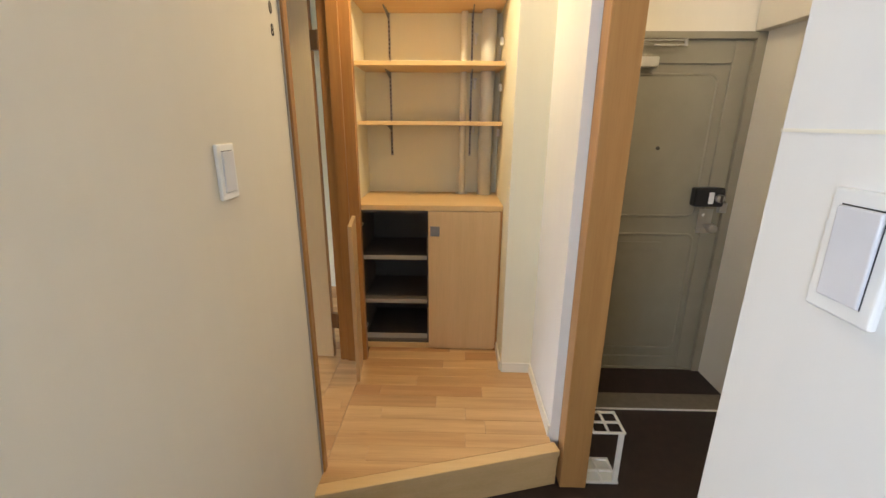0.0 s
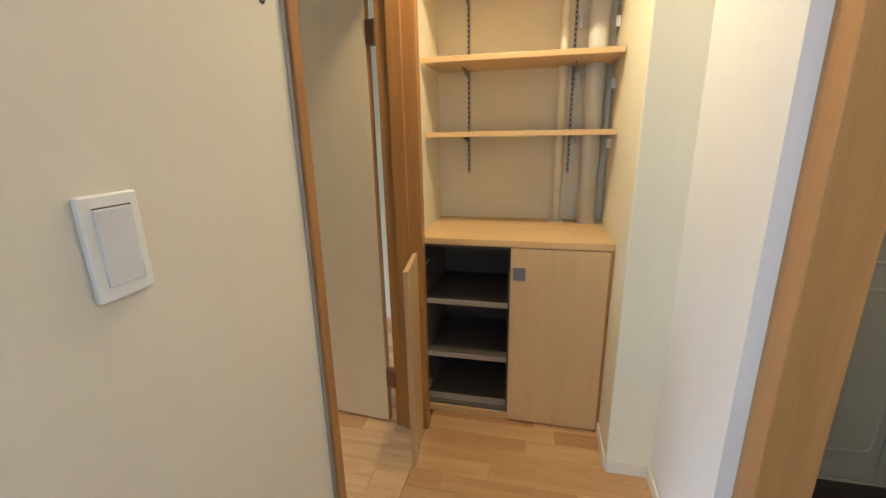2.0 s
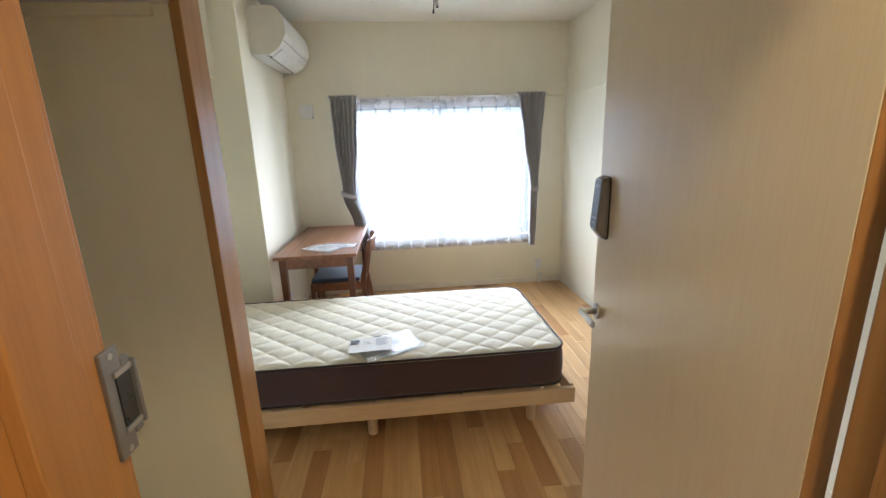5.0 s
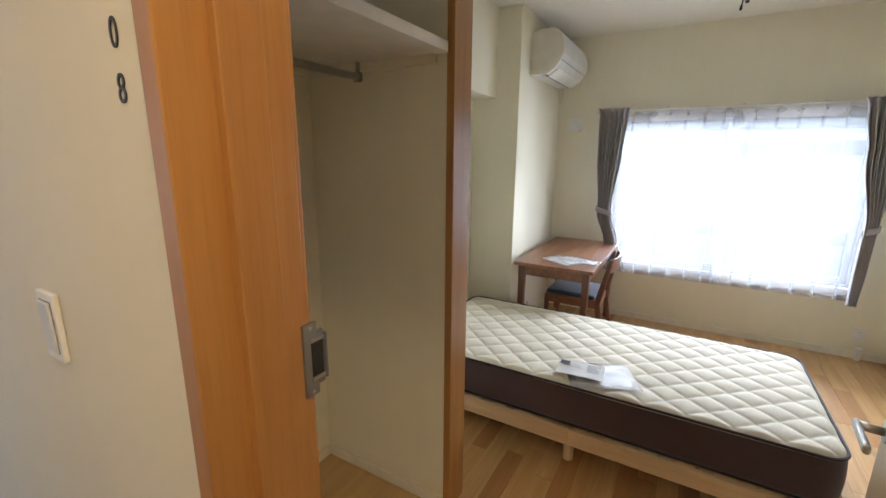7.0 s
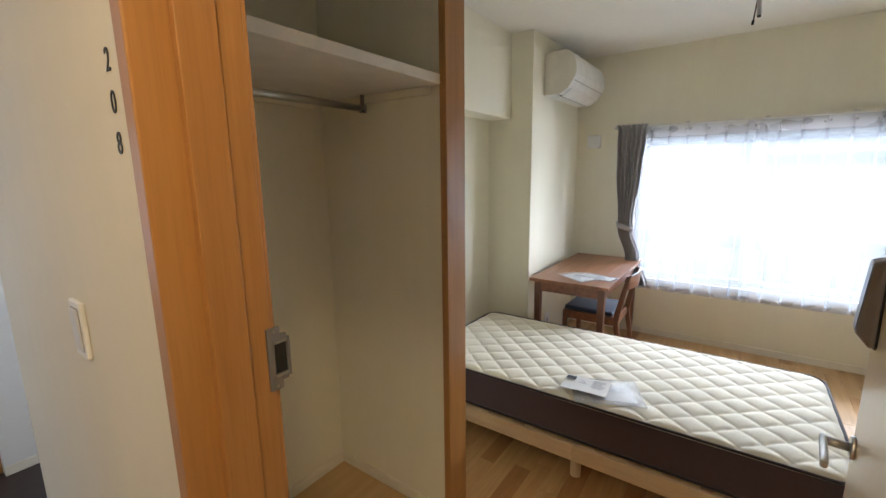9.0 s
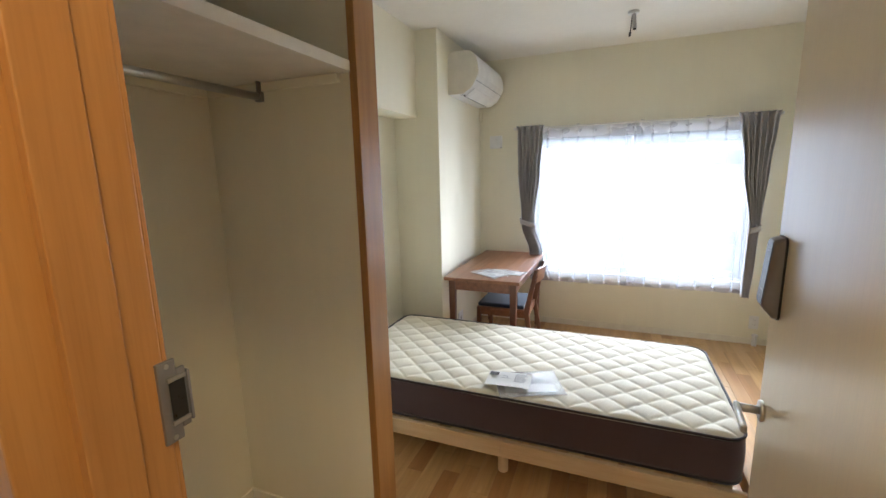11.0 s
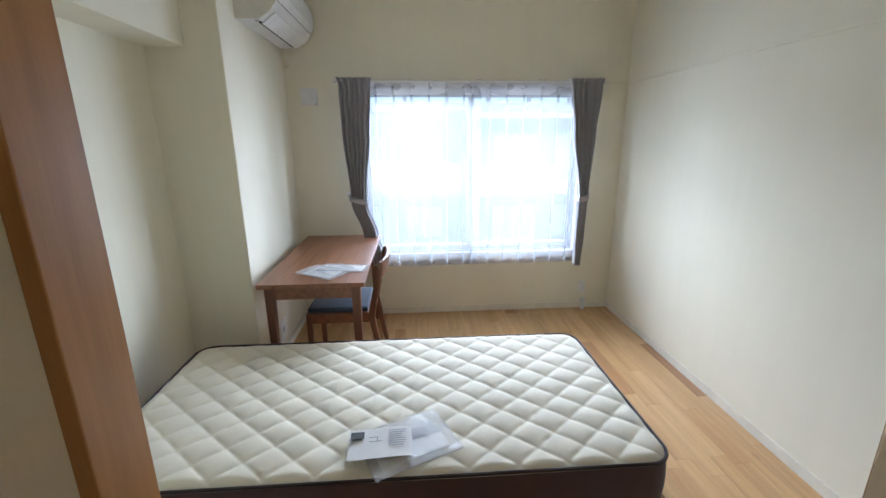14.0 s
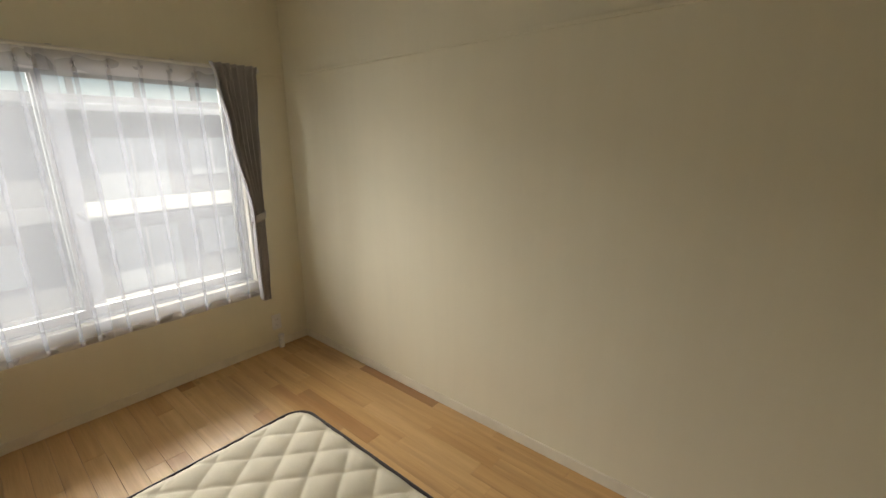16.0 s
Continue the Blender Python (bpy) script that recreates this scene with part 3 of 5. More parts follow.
def curtain_rail():
    r = thing("curtain_rail", at(-4.04, 2.28, 1.98), "thin white metal double curtain rail over the window", "curtain rail")
    for x in (-4.075, -4.015):
        wpart("rail", slab((x - 0.007, 1.22, 1.972), (x + 0.007, 3.345, 1.986), 0.003), M_WHITE_METAL, r)
    for y in (1.27, 1.80, 2.35, 2.86, 3.30):
        wpart("bracket", joined(slab((X_W, y - 0.012, 1.9845), (-4.006, y + 0.012, 1.9895), 0.001), slab((X_W, y - 0.012, 1.962), (X_W + 0.003, y + 0.012, 2.005))), M_STEEL, r)
    for y in (1.215, 3.35):
        wpart("end_cap", slab((-4.087, y - 0.006, 1.968), (-4.003, y + 0.006, 1.990), 0.003), M_WHITE, r)


curtain_rail()


def smooth_steps(z, table):
    """Straight runs between (height, value, ...) rows, eased."""
    for (z0, *a), (z1, *b) in zip(table, table[1:]):
        if z0 >= z >= z1:
            f = (z0 - z) / (z0 - z1)
            f = f * f * (3 - 2 * f)
            return [p + (q - p) * f for p, q in zip(a, b)]
    return list(table[-1][1:])


def hanging(table, x0, folds, amp, cols, rows, seed, hem=0.0, sharp=1.0, over=0.15):
    """A pleated sheet. table rows: height, first edge, second edge, fold depth, lean out."""
    rng = random.Random(seed)
    ph = [rng.uniform(-0.6, 0.6) for _ in range(40)]
    wide = [rng.uniform(0.75, 1.25) for _ in range(40)]
    bm = bmesh.new()
    grid = []
    top, bot = table[0][0], table[-1][0]
    for j in range(rows + 1):
        zf = j / rows
        z = top + (bot - top) * zf
        ya, yb, depth, lean = smooth_steps(z, table)
        line = []
        for i in range(cols + 1):
            s = i / cols
            k = s * folds
            n = int(k) % 40
            wv = math.sin(2 * math.pi * k + ph[n % 5] * 0.25 + 0.35 * math.sin(zf * 5 + ph[3]))
            wv = math.copysign(abs(wv) ** sharp, wv)
            x = x0 + lean + amp * depth * wv * wide[n] + 0.003 * math.sin(9 * s + 4 * zf)
            y = ya + (yb - ya) * s + over * (yb - ya) / folds * math.cos(2 * math.pi * k) * (1 if depth > 0.6 else 0.3)
            dz = hem * (0.5 + 0.5 * wv) * zf ** 6
            line.append(bm.verts.new((x, y, z + dz)))
        grid.append(line)
    for a, b in zip(grid, grid[1:]):
        for i in range(cols):
            bm.faces.new((a[i], a[i + 1], b[i + 1], b[i]))
    return bm


def drape(side):
    if side == "south":
        table = [(1.998, 1.236, 1.500, 0.9, 0.0), (1.945, 1.252, 1.488, 0.75, 0.0), (1.89, 1.252, 1.490, 1.0, 0.0), (1.60, 1.262, 1.470, 1.0, 0.004), (1.10, 1.305, 1.425, 0.9, 0.012), (1.05, 1.305, 1.425, 0.8, 0.012), (0.78, 1.385, 1.500, 1.0, 0.0), (0.50, 1.455, 1.590, 1.1, 0.0)]
        tie = (1.288, 1.440, 1.085, 1.040)
    else:
        table = [(1.998, 3.040, 3.325, 0.9, 0.0), (1.945, 3.062, 3.315, 0.75, 0.0), (1.89, 3.065, 3.312, 1.0, 0.0), (1.60, 3.105, 3.290, 1.0, 0.004), (1.06, 3.185, 3.268, 0.9, 0.012), (1.00, 3.185, 3.265, 0.8, 0.012), (0.75, 3.185, 3.262, 1.0, 0.0), (0.462, 3.190, 3.245, 1.0, 0.0)]
        tie = (3.178, 3.280, 1.035, 1.070)
    c = thing("curtain", at(-4.01, (table[0][1] + table[0][2]) / 2, table[-1][0]), "grey pleated curtain tied back beside the window", "curtain", "grey curtains at the window")
    ob = wpart("cloth", hanging(table, -3.985, 6, 0.032, 180, 60, 3 if side == "south" else 8, 0.006, 0.85, 0.15), M_DRAPE, c, "", True)
    sd = ob.modifiers.new("thickness", "SOLIDIFY")
    sd.thickness = 0.0022
    # tie-back band round the gathered cloth
    y0, y1, za, zb = tie
    ring = []
    for k in range(24):
        a = 2 * math.pi * k / 24
        ring.append((-3.974 + 0.034 * math.cos(a), (y0 + y1) / 2 + (y1 - y0) / 2 * math.sin(a)))
    bm = bmesh.new()
    lo, hi = [], []
    for x, y in ring:
        z = za + (zb - za) * (y - y0) / (y1 - y0)
        lo.append(bm.verts.new((x, y, z - 0.024)))
        hi.append(bm.verts.new((x, y, z + 0.024)))
    for k in range(24):
        bm.faces.new((lo[k], lo[(k + 1) % 24], hi[(k + 1) % 24], hi[k]))
    tb = wpart("tie_band", bm, M_DRAPE, c, "", True)
    s2 = tb.modifiers.new("thickness", "SOLIDIFY")
    s2.thickness = 0.004
    hy = 1.262 if side == "south" else 3.300
    wpart("tie_hook", joined(rod((X_W, hy, za + 0.01), (-4.05, hy, za + 0.01), 0.004), slab((X_W, hy - 0.01, za - 0.005), (X_W + 0.004, hy + 0.01, za + 0.025), 0.001), rod((-4.05, hy, za + 0.01), (-3.985, y0 + 0.004 if side == "south" else y1 - 0.004, za), 0.0035)), M_WHITE, c)


drape("south")
drape("north")


def sheer(y0, y1, z1, seed):
    table = [(1.972, y0, y1, 0.45, 0.0), (1.87, y0, y1, 0.8, 0.0), (1.2, y0, y1, 1.0, 0.004), (z1, y0 + 0.004, y1 - 0.004, 1.5, 0.010)]
    c = thing("sheer_curtain", at(-4.07, (y0 + y1) / 2, z1), "white translucent voile curtain with pleats over the window", "curtain", "voile curtains at the window")
    wpart("cloth", hanging(table, -4.062, 7, 0.013, 240, 40, seed, 0.022, 0.8, 0.27), M_SHEER, c, "", True)
    wpart("heading_tape", hanging([(1.973, y0, y1, 0.45, 0.0), (1.880, y0, y1, 0.8, 0.0)], -4.060, 7, 0.013, 240, 4, seed, 0.0, 0.8, 0.27), M_SHEER_HEM, c, "", True)
    wpart("hem", hanging([(z1 + 0.045, y0 + 0.004, y1 - 0.004, 1.45, 0.0095), (z1 - 0.001, y0 + 0.004, y1 - 0.004, 1.5, 0.0105)], -4.060, 7, 0.013, 240, 6, seed, 0.022, 0.8, 0.27), M_SHEER_HEM, c, "", True)


sheer(1.355, 2.33, 0.468, 4)
sheer(2.26, 3.235, 0.472, 11)


# ---- bed ----
def rounded_outline(x0, x1, y0, y1, r, n=8):
    pts = []
    for cx, cy, a0 in ((x1 - r, y1 - r, 0), (x0 + r, y1 - r, 90), (x0 + r, y0 + r, 180), (x1 - r, y0 + r, 270)):
        for k in range(n + 1):
            a = radians(a0 + 90 * k / n)
            pts.append((cx + r * math.cos(a), cy + r * math.sin(a)))
    return pts


BX0, BX1, BY0, BY1 = -2.685, -1.700, 0.655, 2.695


def tube_loop(pts, z, r, n=8):
    bm = bmesh.new()
    c = Vector((sum(p[0] for p in pts) / len(pts), sum(p[1] for p in pts) / len(pts)))
    rings = []
    m = len(pts)
    for i, p in enumerate(pts):
        d = (Vector(pts[(i + 1) % m]) - Vector(pts[i - 1])).normalized()
        nrm = Vector((d.y, -d.x))
        rings.append([bm.verts.new((p[0] + nrm.x * r * math.cos(2 * math.pi * k / n), p[1] + nrm.y * r * math.cos(2 * math.pi * k / n), z + r * math.sin(2 * math.pi * k / n))) for k in range(n)])
    for i in range(m):
        a, b = rings[i], rings[(i + 1) % m]
        for k in range(n):
            bm.faces.new((a[k], a[(k + 1) % n], b[(k + 1) % n], b[k]))
    return bm


def mattress():
    m = thing("mattress", at((BX0 + BX1) / 2, (BY0 + BY1) / 2, 0.25), "cream quilted mattress with dark brown sides on a pine bed", "mattress")
    r, ztop = 0.085, 0.470
    nx, ny = 150, 300
    bm = bmesh.new()
    rows = []
    for j in range(ny + 1):
        line = []
        for i in range(nx + 1):
            x = BX0 + (BX1 - BX0) * i / nx
            y = BY0 + (BY1 - BY0) * j / ny
            edge = min(x - BX0, BX1 - x, y - BY0, BY1 - y)
            cx = min(max(x, BX0 + r), BX1 - r)
            cy = min(max(y, BY0 + r), BY1 - r)
            dx, dy = x - cx, y - cy
            if dx and dy:
                far = max(abs(dx), abs(dy))
                dist = math.hypot(dx, dy)
                x, y = cx + dx / dist * far, cy + dy / dist * far
                edge = r - far
            u, v = (x / 0.150 + y / 0.172), (x / 0.150 - y / 0.172)
            q = (abs(math.sin(math.pi * u)) * abs(math.sin(math.pi * v))) ** 0.34
            border = min(1.0, max(0.0, edge) / 0.035) ** 0.5
            z = ztop - 0.012 + 0.010 * border + 0.014 * q * border + 0.004 * math.sin(3.1 * x + 1.0) * math.sin(2.3 * y)
            line.append(bm.verts.new((x, y, z)))
        rows.append(line)
    for a, b in zip(rows, rows[1:]):
        for i in range(nx):
            bm.faces.new((a[i], a[i + 1], b[i + 1], b[i]))
    bmesh.ops.remove_doubles(bm, verts=bm.verts, dist=1e-5)
    wpart("quilted_top", bm, M_TICK, m, "cream diamond-quilted top", True)
    pts = rounded_outline(BX0, BX1, BY0, BY1, r)
    big = bmesh.new()
    loops = []
    for k in range(9):
        f = k / 8
        z = 0.262 + (ztop - 0.016 - 0.262) * f
        g = 0.007 * math.sin(math.pi * f)
        out = rounded_outline(BX0 - g, BX1 + g, BY0 - g, BY1 + g, r + g)
        loops.append([big.verts.new((p[0], p[1], z)) for p in out])
    n = len(pts)
    for a, b in zip(loops, loops[1:]):
        for i in range(n):
            big.faces.new((a[i], a[(i + 1) % n], b[(i + 1) % n], b[i]))
    big.faces.new(loops[0][::-1])
    wpart("side_border", big, M_SIDE, m, "dark brown cloth side", True)
    wpart("piping", tube_loop(pts, ztop - 0.005, 0.0065), M_PIPING, m, "", True)
    wpart("piping", tube_loop(pts, 0.262, 0.0065), M_PIPING, m, "", True)


mattress()


def bed():
    x0, x1, y0, y1 = -2.725, -1.664, 0.60, 2.735
    b = thing("bed_frame", at((x0 + x1) / 2, (y0 + y1) / 2, 0), "pale pine bed frame on round legs", "bed")
    z0, z1, t = 0.166, 0.252, 0.024
    for xa in (x0, x1 - t):
        for ya, yb in ((y0, 1.668), (1.669, y1)):
            wpart("side_rail", slab((xa, ya, z0), (xa + t, yb, z1), 0.003), M_PINE, b)
    for ya in (y0, y1 - t):
        wpart("end_rail", slab((x0 + t + 0.0005, ya, z0 + 0.012), (x1 - t - 0.0005, ya + t, z1 + (0.01 if ya > 1 else 0)), 0.003), M_MAPLE, b)
    for k in range(14):
        y = y0 + 0.06 + k * 0.148
        wpart("slat", slab((x0 + t, y, 0.232), (x1 - t, y + 0.07, 0.250), 0.002), M_MAPLE, b)
    for x in (x0 + 0.11, x1 - 0.125):
        for y in (0.77, 1.654, 2.535):
            wpart("leg", joined(rod((x, y, 0.0), (x, y, 0.168), 0.026, 0.030, 20, 0.002), slab((x - 0.04, y - 0.04, 0.160), (x + 0.04, y + 0.04, 0.168), 0.001)), M_PINE_V, b, "", False)
    for y in (0.77, 1.654, 2.535):
        wpart("cross_bar", slab((x0 + t, y - 0.03, 0.190), (x1 - t, y + 0.03, 0.231), 0.002), M_PINE, b)


bed()


# ---- desk and chair ----
def desk():
    x0, x1, y0, y1 = -4.085, -2.850, 0.905, 1.515
    d = thing("desk", at((x0 + x1) / 2, (y0 + y1) / 2, 0), "reddish walnut wooden writing desk against the wall", "desk")
    n, w = 6, (y1 - y0) / 6
    for k in range(n):
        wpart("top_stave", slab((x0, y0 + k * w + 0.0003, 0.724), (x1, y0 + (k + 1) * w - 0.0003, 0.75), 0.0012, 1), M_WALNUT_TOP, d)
    lg = 0.052
    for x in (x0 + 0.03, x1 - 0.03 - lg):
        for y in (y0 + 0.03, y1 - 0.03 - lg):
            bm = slab((x, y, 0.0), (x + lg, y + lg, 0.7238), 0.004)
            cx, cy = x + lg / 2, y + lg / 2
            for v in bm.verts:
                f = 1 - 0.28 * (1 - min(1, v.co.z / 0.62))
                v.co.x, v.co.y = cx + (v.co.x - cx) * f, cy + (v.co.y - cy) * f
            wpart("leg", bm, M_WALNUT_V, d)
    a = 0.022
    for x in (x0 + 0.042, x1 - 0.042 - a):
        wpart("apron", slab((x, y0 + 0.03 + lg, 0.642), (x + a, y1 - 0.03 - lg, 0.7238), 0.002), M_WALNUT, d)
    for y in (y0 + 0.042, y1 - 0.042 - a):
        wpart("apron", slab((x0 + 0.03 + lg, y, 0.642), (x1 - 0.03 - lg, y + a, 0.7238), 0.002), M_WALNUT, d)


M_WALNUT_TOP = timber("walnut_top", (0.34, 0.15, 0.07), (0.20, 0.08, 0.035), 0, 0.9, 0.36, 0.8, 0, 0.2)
desk()


def chair():
    # local: faces -y, seat middle at the origin
    c = thing("desk_chair", at(-3.36, 1.335, 0) @ pose(0, 0, 0, 0, 0, 0), "dark walnut wooden chair with a navy cushion under the desk", "chair")
    w, f0, f1, zs = 0.21, -0.25, 0.19, 0.425
    for s in (-1, 1):
        bm = slab((s * (w - 0.017) - 0.017, f0, 0.0), (s * (w - 0.017) + 0.017, f0 + 0.034, zs), 0.004)
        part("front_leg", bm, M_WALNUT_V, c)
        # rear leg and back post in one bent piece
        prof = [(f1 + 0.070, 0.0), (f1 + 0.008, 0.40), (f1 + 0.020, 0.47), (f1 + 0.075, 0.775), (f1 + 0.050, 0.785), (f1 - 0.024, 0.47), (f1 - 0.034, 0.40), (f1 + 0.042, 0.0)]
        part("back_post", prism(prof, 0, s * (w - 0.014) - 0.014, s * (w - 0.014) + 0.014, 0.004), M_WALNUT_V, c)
        part("side_rail", slab((s * (w - 0.016) - 0.010, f0 + 0.034, zs - 0.062), (s * (w - 0.016) + 0.010, f1 - 0.028, zs - 0.005), 0.003), M_WALNUT, c)
    part("front_rail", slab((-w + 0.036, f0 + 0.006, zs - 0.062), (w - 0.036, f0 + 0.026, zs - 0.005), 0.003), M_WALNUT, c)
    part("rear_rail", slab((-w + 0.030, f1 - 0.026, zs - 0.062), (w - 0.030, f1 - 0.006, zs - 0.005), 0.003), M_WALNUT, c)
    part("seat_frame", slab((-w + 0.004, f0 + 0.002, zs - 0.004), (w - 0.004, f1 - 0.03, zs + 0.008), 0.003), M_WALNUT, c)
    bm = slab((-w + 0.012, f0 + 0.008, zs + 0.008), (w - 0.012, f1 - 0.036, zs + 0.045), 0.016, 4)
    part("cushion", bm, M_CUSHION, c, "navy cloth seat cushion", True)
    # curved backrest between the posts
    bm = bmesh.new()
    N = 14
    lay = []
    for k in range(N + 1):
        u = -1 + 2 * k / N
        x = u * (w - 0.010)
        bow = 0.030 * (1 - u * u)
        lay.append([bm.verts.new((x, f1 + yy + bow, z)) for yy, z in ((0.042, 0.670), (0.062, 0.670), (0.082, 0.790), (0.062, 0.790))])
    for p, q in zip(lay, lay[1:]):
        for k in range(4):
            bm.faces.new((p[k], p[(k + 1) % 4], q[(k + 1) % 4], q[k]))
    bm.faces.new(lay[0][::-1])
    bm.faces.new(lay[-1])
    bmesh.ops.recalc_face_normals(bm, faces=bm.faces)
    bmesh.ops.bevel(bm, geom=[e for e in bm.edges if e.calc_face_angle(0) > 0.8], offset=0.004, segments=2, affect="EDGES")
    part("backrest", bm, M_WALNUT, c)


chair()


# ---- air conditioner, vent, outlets, lamp ----
def air_conditioner():
    x0, x1, yb = -4.055, -3.225, 0.832
    a = thing("air_conditioner", at((x0 + x1) / 2, yb, 2.2), "white wall-mounted air conditioner", "air conditioner")
    prof = [(yb, 2.205), (yb, 2.520)]
    top = [(yb + 0.05, 2.535), (yb + 0.16, 2.535)]
    for k in range(9):
        t = radians(90 - 100 * k / 8)
        top.append((yb + 0.165 + 0.095 * math.cos(t), 2.375 + 0.160 * math.sin(t)))
    low = [(yb + 0.235, 2.300), (yb + 0.195, 2.245), (yb + 0.13, 2.205)]
    bm = prism((prof + top + low)[::-1], 0, x0 + 0.006, x1 - 0.006)
    wpart("body", bm, M_WHITE, a)
    for xa in (x0, x1 - 0.006):
        e = prism((prof + top + low)[::-1], 0, xa, xa + 0.006)
        wpart("end_panel", e, M_AC_END, a)
    wpart("outlet_flap", put(slab((x0 + 0.09, -0.050, -0.004), (x1 - 0.05, 0.050, 0.004), 0.003), at(0, yb + 0.172, 2.220) @ pose(0, 0, 0, 36)), M_WHITE, a)
    wpart("air_slot", put(slab((x0 + 0.09, -0.006, -0.0055), (x1 - 0.06, 0.006, 0.0095), 0.001), at(0, yb + 0.118, 2.2010)), M_BLACK, a)
    wpart("seam", slab((x0 + 0.02, yb + 0.236, 2.300), (x1 - 0.02, yb + 0.240, 2.303)), M_GREYINK, a)
    wpart("mark", put(slab((x1 - 0.062, -0.012, -0.001), (x1 - 0.040, 0.012, 0.001)), at(0, yb + 0.105, 2.2045)), M_GREYINK, a)
    p = thing("pipe_cover", at(-4.105, 0.845, 1.95), "white plastic pipe cover under the air conditioner", "pipe cover")
    wpart("duct", slab((-4.125, 0.832, 2.08), (-4.085, 0.862, 2.206), 0.004), M_WALL, p)


M_AC_END = plain("cream_white_plastic", (0.74, 0.71, 0.62), 0.4)
air_conditioner()


def wall_vent():
    v = thing("wall_vent", at(X_W, 1.006, 1.868), "white square ventilation cover on the wall", "vent")
    wpart("base", slab((X_W, 0.946, 1.810), (X_W + 0.012, 1.066, 1.926), 0.003), M_WHITE, v)
    wpart("cover", slab((X_W + 0.016, 0.941, 1.805), (X_W + 0.034, 1.071, 1.931), 0.008, 3), M_WHITE, v)
    wpart("knob", slab((X_W + 0.033, 1.050, 1.808), (X_W + 0.037, 1.066, 1.815), 0.001), M_GREYINK, v)


wall_vent()


def power_outlet(y, z, name, label):
    o = thing(name, at(X_W, y, z), label, "outlet")
    wpart("cover_plate", slab((X_W, y - 0.036, z - 0.06), (X_W + 0.008, y + 0.036, z + 0.06), 0.003), M_WHITE, o)
    for dz in (-0.022, 0.022):
        s = wpart("socket", slab((X_W + 0.008, y - 0.012, z + dz - 0.010), (X_W + 0.010, y + 0.012, z + dz + 0.010), 0.001), M_WHITE, o)
        for dy in (-0.0065, 0.0065):
            wpart("slit", slab((X_W + 0.0098, y + dy - 0.0008, z + dz - 0.004), (X_W + 0.0104, y + dy + 0.0008, z + dz + 0.004)), M_BLACK, s)
    return o


power_outlet(3.345, 0.205, "power_outlet", "white wall outlet near the floor in the corner")
stub = thing("cable_stub", at(X_W + 0.03, 3.355, 0.0), "short white capped pipe standing at the skirting", "pipe")
wpart("pipe", rod((X_W + 0.032, 3.355, 0.0), (X_W + 0.032, 3.355, 0.085), 0.019, n=20, bev=0.002), M_WHITE, stub, "", True)
wpart("cap", rod((X_W + 0.032, 3.355, 0.085), (X_W + 0.032, 3.355, 0.105), 0.023, n=20, bev=0.003), M_WHITE, stub, "", True)


def ceiling_lamp():
    x, y = -3.30, 2.21
    c = thing("ceiling_lamp_fitting", at(x, y, Z_CEIL), "silver lamp socket and black cord end hanging from the ceiling", "ceiling lamp")
    wpart("canopy", rod((x, y, Z_CEIL - 0.02), (x, y, Z_CEIL), 0.038, n=28, bev=0.004), M_WHITE, c, "", True)
    s = wpart("socket", rod((x + 0.004, y + 0.012, 2.545), (x, y + 0.004, Z_CEIL - 0.02), 0.013, n=18, bev=0.002), M_GREYSOCK, c, "", True)
    wpart("socket_end", rod((x + 0.004, y + 0.012, 2.535), (x + 0.004, y + 0.012, 2.546), 0.011, n=16, bev=0.001), M_DARKMETAL, s, "", True)
    k = wpart("cord", rod((x + 0.004, y - 0.016, 2.515), (x, y - 0.006, Z_CEIL - 0.02), 0.004, n=10), M_DARKMETAL, c, "", True)
    wpart("cord_end", rod((x + 0.005, y - 0.019, 2.495), (x + 0.004, y - 0.016, 2.522), 0.0075, n=12, bev=0.001), M_BLACK, k, "", True)


M_DARKMETAL = plain("dark_lamp_metal", (0.06, 0.055, 0.05), 0.4, 0.6)
M_GREYSOCK = plain("grey_lamp_socket", (0.42, 0.41, 0.40), 0.45)
ceiling_lamp()


# ---- papers ----
M_PAPER = plain("white_paper", (0.78, 0.77, 0.74), 0.7, 0, 0.04, 12)
M_BAG, _nt, _bs = nodes_of("clear_bag_film")
_bs.inputs["Roughness"].default_value = 0.12
_bs.inputs["Base Color"].default_value = (0.8, 0.82, 0.85, 1)
_n = noise_tex(_nt, mapping(_nt, (1, 1, 1)), 38, 4)
bump(_nt, _bs, _n, 0.9, 0.006)
_tr = _nt.nodes.new("ShaderNodeBsdfTransparent")
_mx = _nt.nodes.new("ShaderNodeMixShader")
_mx.inputs[0].default_value = 0.30
_nt.links.new(_tr.outputs[0], _mx.inputs[1])
_nt.links.new(_bs.outputs[0], _mx.inputs[2])
_nt.links.new(_mx.outputs[0], _nt.nodes["Material Output"].inputs[0])


